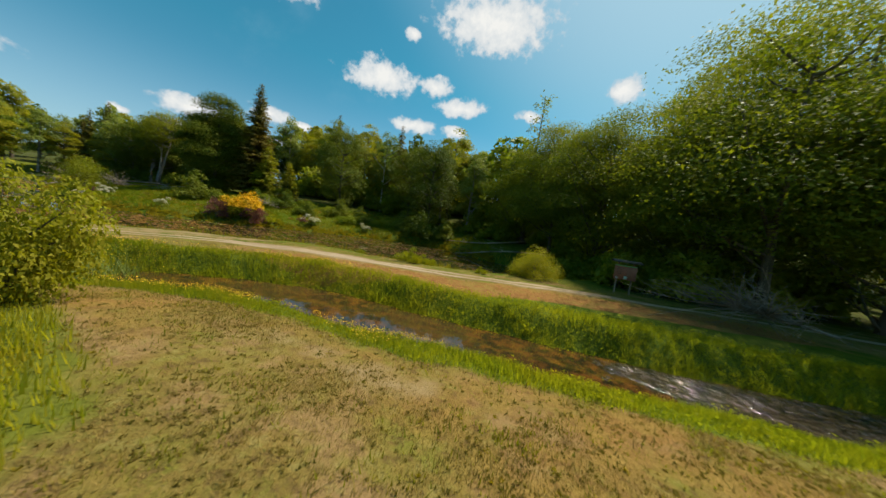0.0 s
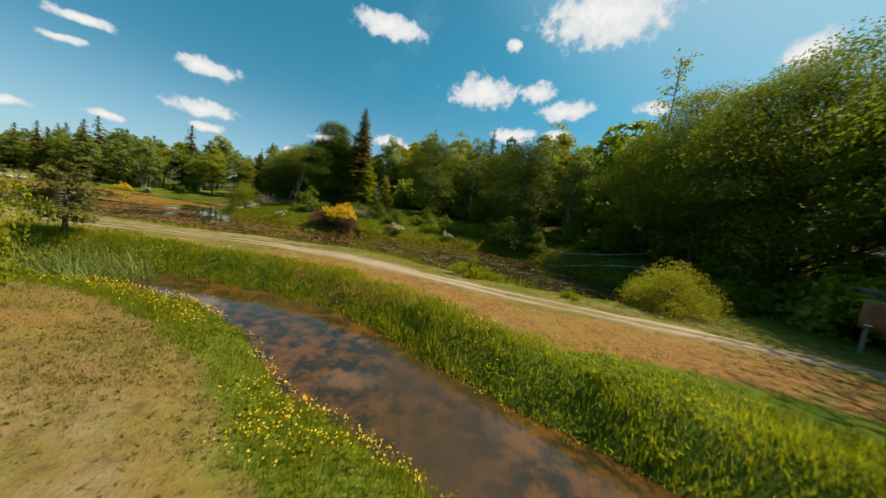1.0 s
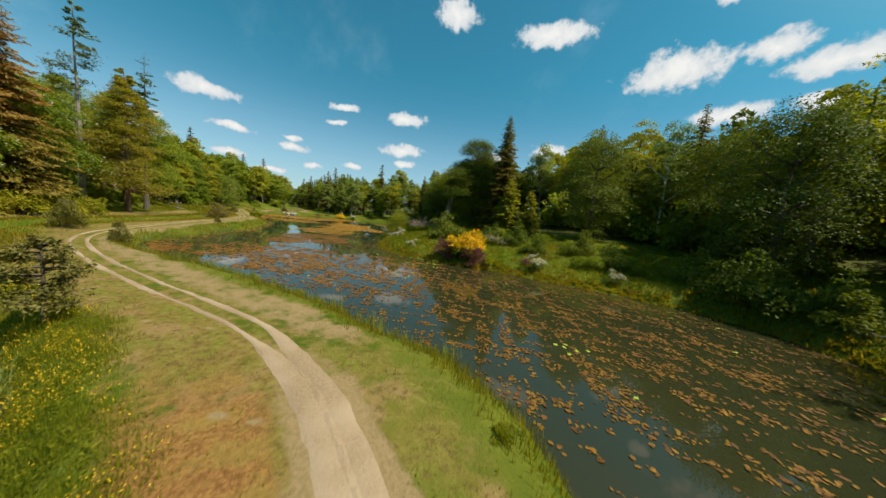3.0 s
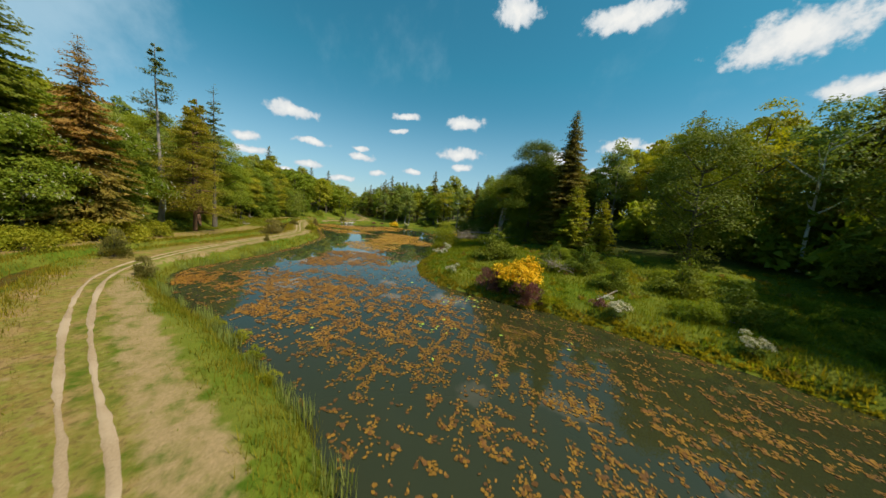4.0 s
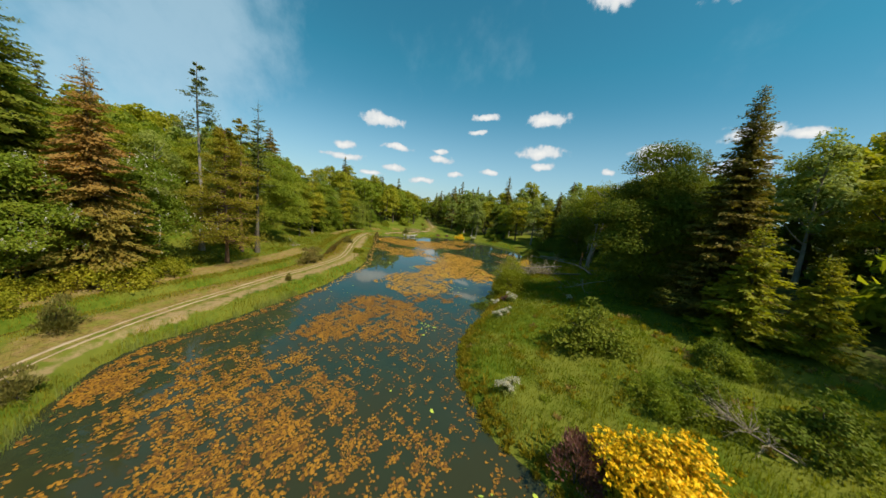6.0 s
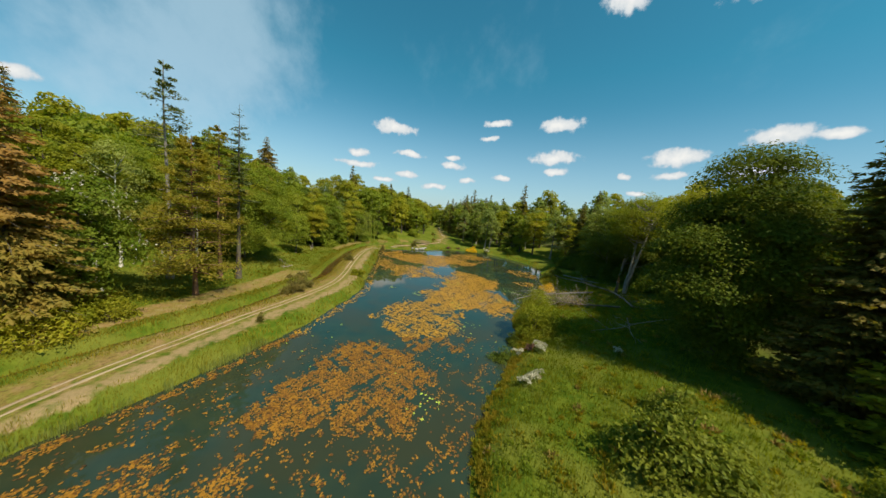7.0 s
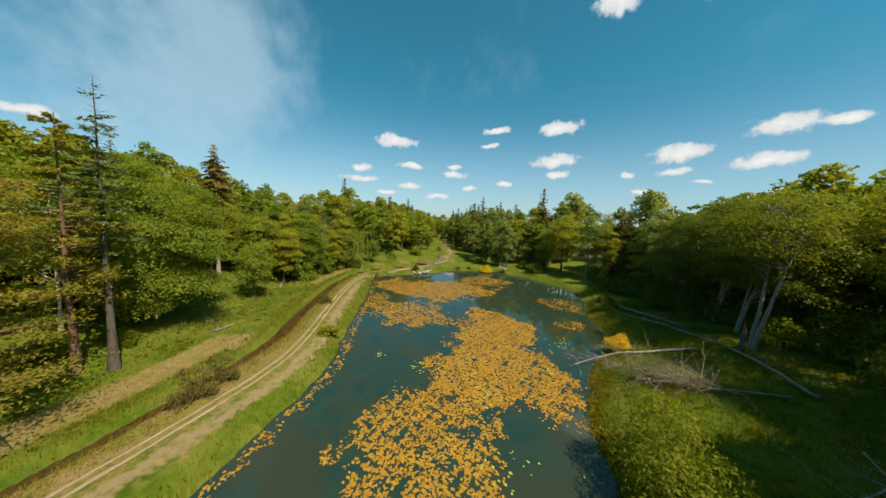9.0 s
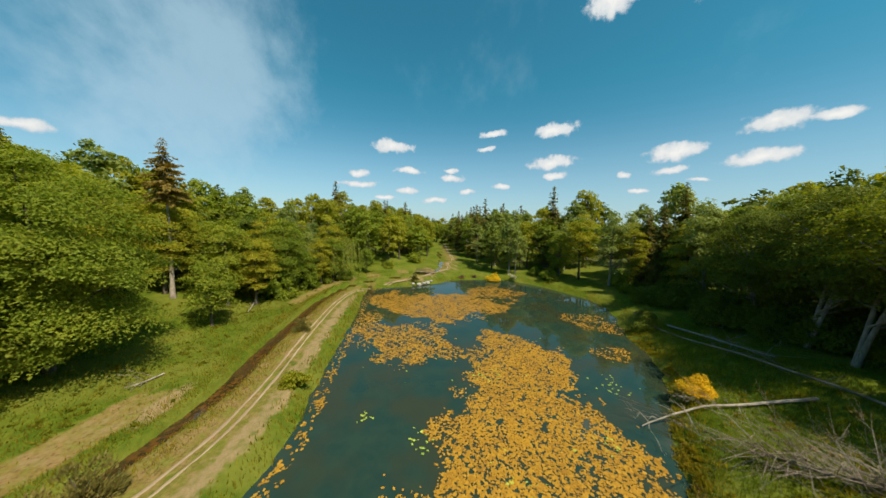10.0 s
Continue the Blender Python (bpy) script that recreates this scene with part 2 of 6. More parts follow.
def ground_mat():
    """Meadow turf; the attributes say where it is mown to straw, worn to soil or bare under trees."""
    m, N, L = material("turf")

    def attr(name):
        a = N("ShaderNodeAttribute")
        a.attribute_name = name
        return a.outputs["Fac"]

    fine, mid, wide = noise_tex(N, L, 9.0, 6.0, 0.7), noise_tex(N, L, 1.3, 5.0, 0.6), noise_tex(N, L, 0.16, 3.0)
    green = mix_col(N, L, ramp_val(N, L, mid.outputs["Fac"], 0.3, 0.7), (0.048, 0.082, 0.007), (0.100, 0.125, 0.012))
    green = mix_col(N, L, ramp_val(N, L, wide.outputs["Fac"], 0.4, 0.65, 0, 0.6), green, (0.145, 0.145, 0.025))
    straw = mix_col(N, L, ramp_val(N, L, mid.outputs["Fac"], 0.35, 0.65), (0.180, 0.122, 0.035), (0.160, 0.138, 0.032))
    straw = mix_col(N, L, ramp_val(N, L, fine.outputs["Fac"], 0.5, 0.75, 0, 0.7), straw, (0.17, 0.18, 0.04))
    sand = mix_col(N, L, ramp_val(N, L, fine.outputs["Fac"], 0.3, 0.7), (0.28, 0.20, 0.105), (0.20, 0.15, 0.07))
    earth = mix_col(N, L, ramp_val(N, L, fine.outputs["Fac"], 0.35, 0.65), (0.15, 0.072, 0.024), (0.28, 0.15, 0.05))
    earth = mix_col(N, L, ramp_val(N, L, mid.outputs["Fac"], 0.45, 0.65, 0, 0.6), earth, (0.22, 0.165, 0.042))
    soil = mix_col(N, L, ramp_val(N, L, mid.outputs["Fac"], 0.35, 0.65), (0.055, 0.050, 0.022), (0.07, 0.09, 0.018))

    def blend(a, b, mask, spread):
        add = N("ShaderNodeMath")
        add.operation = "MULTIPLY_ADD"
        sub = N("ShaderNodeMath")
        sub.operation = "SUBTRACT"
        L(mid.outputs["Fac"], sub.inputs[0])
        sub.inputs[1].default_value = 0.5
        L(sub.outputs[0], add.inputs[0])
        add.inputs[1].default_value = spread
        L(mask, add.inputs[2])
        return mix_col(N, L, ramp_val(N, L, add.outputs[0], 0.25, 0.75), a, b)

    rank = mix_col(N, L, ramp_val(N, L, fine.outputs["Fac"], 0.3, 0.7), (0.065, 0.10, 0.012), (0.14, 0.165, 0.022))
    clod, field = noise_tex(N, L, 4.2, 4.0, 0.65), noise_tex(N, L, 0.75, 4.0, 0.6)
    straw = mix_col(N, L, ramp_val(N, L, field.outputs["Fac"], 0.50, 0.62, 0, 0.8), straw, (0.235, 0.152, 0.068))
    straw = mix_col(N, L, ramp_val(N, L, field.outputs["Fac"], 0.47, 0.36, 0, 0.8), straw, (0.14, 0.145, 0.024))
    straw = mix_col(N, L, ramp_val(N, L, clod.outputs["Fac"], 0.50, 0.66, 0, 0.75), straw, (0.095, 0.062, 0.025))
    straw = mix_col(N, L, ramp_val(N, L, clod.outputs["Fac"], 0.46, 0.34, 0, 0.5), straw, (0.23, 0.195, 0.065))
    col = blend(green, rank, attr("lush"), 0.8)
    col = blend(col, straw, attr("mown"), 1.4)
    col = blend(col, earth, attr("earth"), 1.3)
    col = blend(col, sand, attr("sand"), 1.2)
    col = blend(col, soil, attr("soil"), 0.8)
    p, out, b = N("ShaderNodeBsdfPrincipled"), N("ShaderNodeOutputMaterial"), N("ShaderNodeBump")
    b.inputs["Strength"].default_value, b.inputs["Distance"].default_value = 0.7, 0.08
    L(fine.outputs["Fac"], b.inputs["Height"])
    L(col, p.inputs["Base Color"])
    L(b.outputs[0], p.inputs["Normal"])
    p.inputs["Roughness"].default_value, p.inputs["Specular IOR Level"].default_value = 0.95, 0.02
    L(p.outputs[0], out.inputs[0])
    return m


M_GROUND = ground_mat()
M_TRACK = rough_mat("dry_sandy_soil", (0.30, 0.22, 0.135), (0.22, 0.155, 0.09), 14.0, (0.33, 0.25, 0.165), bump=0.6)
M_POND = water_mat("pond_water", (0.014, 0.034, 0.025), (0.020, 0.040, 0.026), 0.5, 0.04, 1.2, c3=(0.030, 0.034, 0.016), mud=((-62.0, -22.0, 0.0, 0.85), (0.024, 0.025, 0.009)))
M_STREAM = water_mat("stream_water", (0.018, 0.015, 0.007), (0.108, 0.046, 0.010), 2.4, 0.05, 3.5, c3=(0.050, 0.031, 0.012))
M_BARK = rough_mat("bark", (0.055, 0.042, 0.030), (0.13, 0.105, 0.08), 5.0, (0.09, 0.09, 0.06), bump=0.8, stretch=(1, 1, 0.25))
M_PINEBARK = rough_mat("pine_bark", (0.10, 0.05, 0.028), (0.24, 0.125, 0.07), 4.0, (0.15, 0.10, 0.075), bump=0.8, stretch=(1, 1, 0.3))
M_GREYBARK = rough_mat("grey_bark", (0.16, 0.14, 0.12), (0.30, 0.27, 0.23), 5.0, bump=0.6, stretch=(1, 1, 0.3))
M_DEAD = rough_mat("bleached_wood", (0.24, 0.20, 0.16), (0.40, 0.35, 0.29), 6.0, (0.17, 0.135, 0.10), bump=0.5, stretch=(1, 1, 0.4))
M_BRUSH = rough_mat("dry_brushwood", (0.17, 0.135, 0.10), (0.32, 0.27, 0.21), 6.0, (0.13, 0.10, 0.07), bump=0.5)
M_TORN = rough_mat("torn_wood", (0.42, 0.20, 0.08), (0.30, 0.13, 0.05), 7.0, bump=0.6, stretch=(1, 1, 0.2))
M_BIRCH = birch_mat()
M_LEAF = leaf_mat("broad_leaf", (0.102, 0.158, 0.013), (0.200, 0.246, 0.023), 0.44, c3=(0.255, 0.262, 0.027), spec=0.10)
# dark, barely translucent leaf; in the north wood it also carries backlit shade
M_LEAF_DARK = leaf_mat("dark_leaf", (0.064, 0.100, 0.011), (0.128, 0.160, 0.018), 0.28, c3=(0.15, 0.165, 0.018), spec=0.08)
M_LEAF_MID = leaf_mat("woodland_leaf", (0.088, 0.132, 0.012), (0.175, 0.212, 0.021), 0.46, c3=(0.24, 0.24, 0.024), spec=0.08)
M_LEAF_BEECH = leaf_mat("beech_leaf", (0.052, 0.084, 0.009), (0.108, 0.138, 0.014), 0.34, c3=(0.16, 0.165, 0.016), spec=0.05)
M_LEAF_YELLOW = leaf_mat("spring_leaf", (0.182, 0.210, 0.013), (0.288, 0.288, 0.022), 0.44, c3=(0.285, 0.248, 0.020), spec=0.10)
M_LEAF_PALE = leaf_mat("pale_leaf", (0.145, 0.19, 0.042), (0.22, 0.26, 0.064), 0.4, spec=0.1)
M_SPRUCE = leaf_mat("spruce_needle", (0.080, 0.086, 0.016), (0.160, 0.140, 0.028), 0.32, c3=(0.19, 0.140, 0.03), spec=0.08)
M_SPRUCE_RUST = leaf_mat("rusty_needle", (0.12, 0.125, 0.020), (0.225, 0.19, 0.034), 0.36, c3=(0.24, 0.175, 0.034), crown_top=((7.0, 13.0), (0.245, 0.165, 0.040)), spec=0.08)
M_FIR = leaf_mat("fir_needle", (0.115, 0.155, 0.018), (0.225, 0.24, 0.032), 0.45, c3=(0.25, 0.24, 0.03), spec=0.08)
M_PINE = leaf_mat("pine_needle", (0.155, 0.165, 0.024), (0.27, 0.25, 0.034), 0.46, c3=(0.30, 0.245, 0.034), spec=0.06)
M_PINE_BLUE = leaf_mat("grey_green_needle", (0.075, 0.10, 0.036), (0.14, 0.16, 0.050), 0.3, spec=0.1)
M_JUNIPER = leaf_mat("juniper_needle", (0.115, 0.115, 0.028), (0.21, 0.175, 0.045), 0.3)
M_BROOM = leaf_mat("broom_flower", (0.60, 0.40, 0.006), (0.74, 0.54, 0.010), 0.12, c3=(0.66, 0.46, 0.008))
M_PURPLE = leaf_mat("purple_leaf", (0.120, 0.054, 0.054), (0.228, 0.102, 0.090), 0.25)
M_WHITE = leaf_mat("white_blossom", (0.42, 0.38, 0.33), (0.62, 0.58, 0.52), 0.3)
M_GRASS = leaf_mat("lush_grass", (0.160, 0.205, 0.013), (0.35, 0.345, 0.030), 0.64, c3=(0.34, 0.29, 0.026), spec=0.05)
M_WILLOW = leaf_mat("willow_leaf", (0.22, 0.24, 0.035), (0.34, 0.34, 0.05), 0.45)
M_GRASS_DRY = leaf_mat("dry_grass", (0.165, 0.115, 0.032), (0.31, 0.235, 0.078), 0.3, c3=(0.20, 0.175, 0.04), spec=0.03)
M_GRASS_MEADOW = leaf_mat("meadow_grass", (0.094, 0.136, 0.009), (0.215, 0.222, 0.017), 0.52, c3=(0.245, 0.215, 0.020), spec=0.0)
M_GRASS_RIM = leaf_mat("bank_sedge", (0.125, 0.140, 0.011), (0.26, 0.232, 0.022), 0.5, c3=(0.27, 0.205, 0.026), spec=0.02)
M_REED = leaf_mat("reed_blade", (0.130, 0.170, 0.040), (0.250, 0.280, 0.080), 0.4, spec=0.05)
M_FLOWER = leaf_mat("buttercup", (0.70, 0.42, 0.010), (0.80, 0.54, 0.020), 0.1)
M_PAD = leaf_mat("golden_lily_pad", (0.25, 0.115, 0.014), (0.44, 0.225, 0.022), 0.05, c3=(0.46, 0.235, 0.02), rough=0.5)
M_PAD_RUST = leaf_mat("rusty_lily_pad", (0.100, 0.048, 0.009), (0.25, 0.118, 0.014), 0.05, c3=(0.27, 0.13, 0.015), rough=0.6)
M_PAD_MID = leaf_mat("orange_lily_pad", (0.13, 0.060, 0.009), (0.31, 0.150, 0.016), 0.05, c3=(0.33, 0.16, 0.016), rough=0.55)
M_PAD_DEEP = leaf_mat("drowned_lily_leaf", (0.060, 0.030, 0.010), (0.15, 0.066, 0.014), 0.05, c3=(0.10, 0.05, 0.012), rough=0.6)
M_RIFFLE = water_mat("riffle_water", (0.024, 0.018, 0.011), (0.060, 0.047, 0.030), 5.0, 0.9, 19.0, rough=0.05)
M_PAD_GREEN = leaf_mat("green_lily_pad", (0.216, 0.324, 0.041), (0.405, 0.486, 0.068), 0.1, rough=0.4)
M_BOARD = rough_mat("board_print", (0.32, 0.13, 0.085), (0.38, 0.17, 0.11), 8.0, bump=0.05)
M_WOOD = rough_mat("weathered_timber", (0.16, 0.115, 0.07), (0.28, 0.21, 0.14), 6.0, bump=0.4, stretch=(1, 1, 0.2))
M_SIGNGREEN = rough_mat("green_paint", (0.16, 0.42, 0.14), (0.20, 0.50, 0.18), 8.0, bump=0.05)
M_PAPER = rough_mat("paper", (0.55, 0.66, 0.58), (0.62, 0.72, 0.64), 10.0, bump=0.02)
M_ROOF = rough_mat("dark_board_roof", (0.06, 0.05, 0.045), (0.12, 0.10, 0.085), 7.0, bump=0.3)
M_STONE = rough_mat("field_stone", (0.26, 0.24, 0.21), (0.40, 0.38, 0.34), 3.0, bump=0.6)


# ---- building helpers ----
rng = np.random.default_rng(7)


class Shape:
    """Collects vertices, quads and triangles for one mesh."""

    def __init__(self):
        self.v, self.q, self.t, self.n = [], [], [], 0

    def add(self, v, quads=None, tris=None):
        v = np.asarray(v, float).reshape(-1, 3)
        if quads is not None and len(quads):
            self.q.append(np.asarray(quads) + self.n)
        if tris is not None and len(tris):
            self.t.append(np.asarray(tris) + self.n)
        self.v.append(v)
        self.n += len(v)
        return self

    def mesh(self, name, mat, smooth=False):
        v = np.concatenate(self.v)
        q = np.concatenate(self.q).astype(np.int32) if self.q else np.zeros((0, 4), np.int32)
        t = np.concatenate(self.t).astype(np.int32) if self.t else np.zeros((0, 3), np.int32)
        me = bpy.data.meshes.new(name)
        me.vertices.add(len(v))
        me.vertices.foreach_set("co", v.ravel().astype(np.float32))
        me.loops.add(q.size + t.size)
        me.loops.foreach_set("vertex_index", np.concatenate([q.ravel(), t.ravel()]))
        me.polygons.add(len(q) + len(t))
        me.polygons.foreach_set("loop_start", np.concatenate([np.arange(len(q)) * 4, q.size + np.arange(len(t)) * 3]).astype(np.int32))
        if smooth:
            me.polygons.foreach_set("use_smooth", np.ones(len(q) + len(t), bool))
        me.update(calc_edges=True)
        me.materials.append(mat)
        return me


def part(name, shape, mat, parent=None, label="", smooth=False):
    ob = new(name, shape.mesh(name, mat, smooth))
    ob.parent = parent
    return tagged(ob, label)


def unit(v):
    return v / np.maximum(np.linalg.norm(v, axis=-1, keepdims=True), 1e-9)


def tube(shape, pts, radii, sides=6):
    """A tapered limb along pts."""
    pts, radii = np.asarray(pts, float), np.asarray(radii, float)
    tan = unit(np.gradient(pts, axis=0))
    ref = np.array([0.0, 0.0, 1.0]) if abs(tan[:, 2]).mean() < 0.8 else np.array([1.0, 0.0, 0.0])
    a = unit(np.cross(tan, ref))
    b = np.cross(tan, a)
    ang = np.linspace(0, 2 * np.pi, sides, endpoint=False)
    ring = pts[:, None] + radii[:, None, None] * (np.cos(ang)[None, :, None] * a[:, None] + np.sin(ang)[None, :, None] * b[:, None])
    i, j = np.meshgrid(np.arange(len(pts) - 1), np.arange(sides), indexing="ij")
    k = (j + 1) % sides
    quads = np.stack([i * sides + j, i * sides + k, (i + 1) * sides + k, (i + 1) * sides + j], -1).reshape(-1, 4)
    shape.add(ring, quads)
    shape.add(np.concatenate([ring[-1], pts[-1:]]), tris=[[s, (s + 1) % sides, sides] for s in range(sides)])
    return shape


def leaves(shape, c, size, r, aspect=0.6, up=0.5, along=None, out=None, bent=False):
    """One leaf (or spray of leaves) at each point of c: a pointed blade, or a bent one where it is seen from near."""
    n = len(c)
    if n == 0:
        return
    nor = r.normal(size=(n, 3))
    nor[:, 2] += up
    if out is not None:
        nor += out
    nor = unit(nor)
    t = unit(np.cross(nor, r.normal(size=(n, 3)))) if along is None else unit(along + 0.25 * r.normal(size=(n, 3)))
    b = unit(np.cross(nor, t))
    nor = np.cross(t, b)
    l = size * r.uniform(0.65, 1.35, (n, 1)) / 2
    w = l * aspect
    if bent:
        v = np.stack([c - t * l, c + b * w + nor * l * 0.25, c + t * l, c - b * w + nor * l * 0.25], 1)
        shape.add(v, np.arange(4 * n).reshape(-1, 4))
        return
    k = r.uniform(-0.6, 0.6, (n, 1))
    v = np.stack([c - t * l * (0.7 + k * 0.4) + b * w, c - t * l * (0.7 - k * 0.4) - b * w, c + t * l * 1.1 + b * w * k], 1)
    shape.add(v, tris=np.arange(3 * n).reshape(-1, 3))


def box(shape, lo, hi, m=None):
    lo, hi = np.array(lo, float), np.array(hi, float)
    v = np.array([[(lo, hi)[i][0], (lo, hi)[j][1], (lo, hi)[k][2]] for i in (0, 1) for j in (0, 1) for k in (0, 1)])
    if m is not None:
        v = np.array([list(m @ Vector(p)) for p in v])
    shape.add(v, [[0, 1, 3, 2], [4, 6, 7, 5], [0, 4, 5, 1], [2, 3, 7, 6], [0, 2, 6, 4], [1, 5, 7, 3]])


def smooth_line(pts, step):
    """A Catmull-Rom curve through pts, with points about step apart."""
    p = np.array(pts, float)
    p = np.concatenate([2 * p[:1] - p[1:2], p, 2 * p[-1:] - p[-2:-1]])
    out = []
    for i in range(1, len(p) - 2):
        n = max(2, int(np.linalg.norm(p[i + 1, :2] - p[i, :2]) / step))
        s = np.linspace(0, 1, n, endpoint=False)[:, None]
        a, b, c, d = p[i - 1:i + 3]
        out.append(0.5 * (2 * b + (c - a) * s + (2 * a - 5 * b + 4 * c - d) * s ** 2 + (3 * b - a - 3 * c + d) * s ** 3))
    return np.concatenate(out + [p[-2:-1]])


def to_line(x, y, line):
    """Distance from points to a polyline, the side (positive to the left of its course), and the place along it (index)."""
    best, side, where = np.full(x.shape, 1e9), np.zeros(x.shape), np.zeros(x.shape)
    for i in range(len(line) - 1):
        (ax, ay), (bx, by) = line[i, :2], line[i + 1, :2]
        dx, dy = bx - ax, by - ay
        s = np.clip(((x - ax) * dx + (y - ay) * dy) / (dx * dx + dy * dy + 1e-12), 0, 1)
        px, py = x - ax - s * dx, y - ay - s * dy
        d = np.hypot(px, py)
        m = d < best
        best[m], where[m] = d[m], i + s[m]
        side[m] = np.sign(dx * py - dy * px)[m]
    return best, side, where


def inside(x, y, ring):
    r = np.zeros(x.shape, bool)
    for (ax, ay), (bx, by) in zip(ring, np.roll(ring, -1, 0)):
        if ay != by:
            r ^= ((ay > y) != (by > y)) & (x < (bx - ax) * (y - ay) / (by - ay) + ax)
    return r


def smoothstep(a, b, x):
    t = np.clip((x - a) / (b - a), 0, 1)
    return t * t * (3 - 2 * t)


def wobble(x, y, f, seed=0.0):
    """Cheap smooth noise, about -1 to 1."""
    return (np.sin(x * f + 1.7 * np.sin(y * f * 0.8 + seed) + seed) + np.sin(y * f * 1.13 + 1.3 * np.sin(x * f * 0.7 + 2 + seed) + 2.1 * seed)
            + 0.6 * np.sin((x + y) * f * 2.3 + seed * 3) + 0.5 * np.sin((x - 1.3 * y) * f * 3.1 + seed)) / 3.1


# ---- the lie of the land ----
POND = smooth_line([(14, 26), (8, 22.4), (4, 21.2), (0, 20.8), (-3, 21.1), (-6.6, 22.6), (-10, 23), (-13, 21.5), (-18, 20.3), (-23, 18), (-27, 16), (-34.6, 11.4),
                    (-38, 9.8), (-42, 8.7), (-45.2, 8.9), (-49, 11.2), (-53, 13.8), (-58, 16.2), (-64, 19.2), (-70, 21), (-80, 24), (-93, 24.2), (-112, 24.6),
                    (-134, 25), (-137.5, 37), (-143, 47), (-146, 56), (-143, 68), (-134, 74), (-123, 78), (-112, 78), (-104, 73.5), (-97, 69.5), (-90, 67),
                    (-83, 61.5), (-79, 57), (-75, 53.5), (-70, 50), (-64, 47.6), (-58, 44.5), (-53, 41), (-50, 38.8), (-45, 36), (-42, 35), (-39.5, 35), (-34, 35.5), (-31, 37.2),
                    (-27.5, 39.5), (-24.5, 41.6), (-20, 43.2), (-17, 44.8), (-10.6, 46.8), (-4, 47.5), (1, 45), (5, 40), (9, 35.5), (14, 33), (16, 29.5), (14, 26)], 1.2)[:-1]
STREAM = smooth_line([(30, 3.6, 1.0), (15, 6.0, 1.0), (10.6, 6.7, 0.95), (7, 7.45, 0.9), (3, 8.5, 1.0), (0, 9.35, 1.1), (-2.5, 10.1, 1.3), (-5, 10.95, 1.15), (-8, 11.15, 0.95),
                      (-10.5, 10.7, 0.8), (-13.5, 9.8, 0.9), (-18, 8.0, 0.8), (-26, 4.6, 0.7), (-36, 1.5, 0.7), (-45, -0.6, 0.7), (-53, 1.8, 0.7), (-59.6, 5.4, 0.7), (-66, 9, 0.7),
                      (-75, 12.3, 0.75), (-82, 14.3, 0.8), (-89, 15.4, 0.85), (-97, 15, 0.9), (-112, 15.2, 0.9), (-124, 16, 0.9), (-140, 21, 0.9), (-152, 36, 1.0), (-160, 46, 1.2),
                      (-180, 50, 1.2), (-230, 56, 1.2)], 0.8)
TRACK = smooth_line([(30, 11.6), (23.5, 13.2), (17.7, 14.9), (11, 15.8), (7, 16.1), (1, 16.1), (-4, 16.7), (-9, 17.1), (-13, 16.3), (-17, 14.6), (-20.8, 12.6), (-28.5, 9), (-36, 6.3), (-42, 5.5),
                     (-48.5, 6.5), (-54, 8.4), (-62.5, 11.7), (-70, 15), (-79, 18.5), (-87, 19.5), (-105, 19.3), (-119, 19.8), (-130, 22.2), (-138, 29.5), (-145, 38), (-156, 45.5), (-161, 50),
                     (-168, 52), (-176, 52.5), (-190, 57.5), (-231, 62), (-300, 70)], 0.5)
NORTH_X, NORTH_Y = [-400, -146, -123, -97, -80, -64, -45, -30, -17, -2, 9, 16, 40], [85, 66, 78, 69, 58, 47.5, 36, 37.5, 44.8, 46, 36, 30, 24]


class Field:
    """Signed distance to a line or ring, kept on a grid (positive to the left, or outside)."""
    X0, X1, Y0, Y1, STEP = -240.0, 36.0, -45.0, 110.0, 0.6

    def __init__(self, line, ring=False):
        self.line, self.ring = line, ring
        xs, ys = np.arange(self.X0, self.X1, self.STEP), np.arange(self.Y0, self.Y1, self.STEP)
        gx, gy = np.meshgrid(xs, ys, indexing="ij")
        self.grid = self.exact(gx.ravel(), gy.ravel()).reshape(gx.shape)

    def exact(self, x, y):
        if self.ring:
            d, _, _ = to_line(x, y, np.vstack([self.line, self.line[:1]]))
            return np.where(inside(x, y, self.line), -d, d)
        d, side, _ = to_line(x, y, self.line)
        return d * np.where(side < 0, -1, 1)

    def __call__(self, x, y):
        x, y = np.asarray(x, float), np.asarray(y, float)
        u, v = (x - self.X0) / self.STEP, (y - self.Y0) / self.STEP
        nx, ny = self.grid.shape
        ok = (u >= 0) & (v >= 0) & (u < nx - 1) & (v < ny - 1)
        i, j = np.clip(u.astype(int), 0, nx - 2), np.clip(v.astype(int), 0, ny - 2)
        a, b, g = u - i, v - j, self.grid
        d = (g[i, j] * (1 - a) + g[i + 1, j] * a) * (1 - b) + (g[i, j + 1] * (1 - a) + g[i + 1, j + 1] * a) * b
        if not ok.all():
            d = np.where(ok, d, 0)
            d[~ok] = self.exact(x[~ok], y[~ok])
        return d


D_POND, D_STREAM, D_TRACK = Field(POND[::2], True), Field(np.vstack([STREAM[::2, :2], [[-300, 68], [-420, 90], [-2500, 420]]])), Field(TRACK[::3])


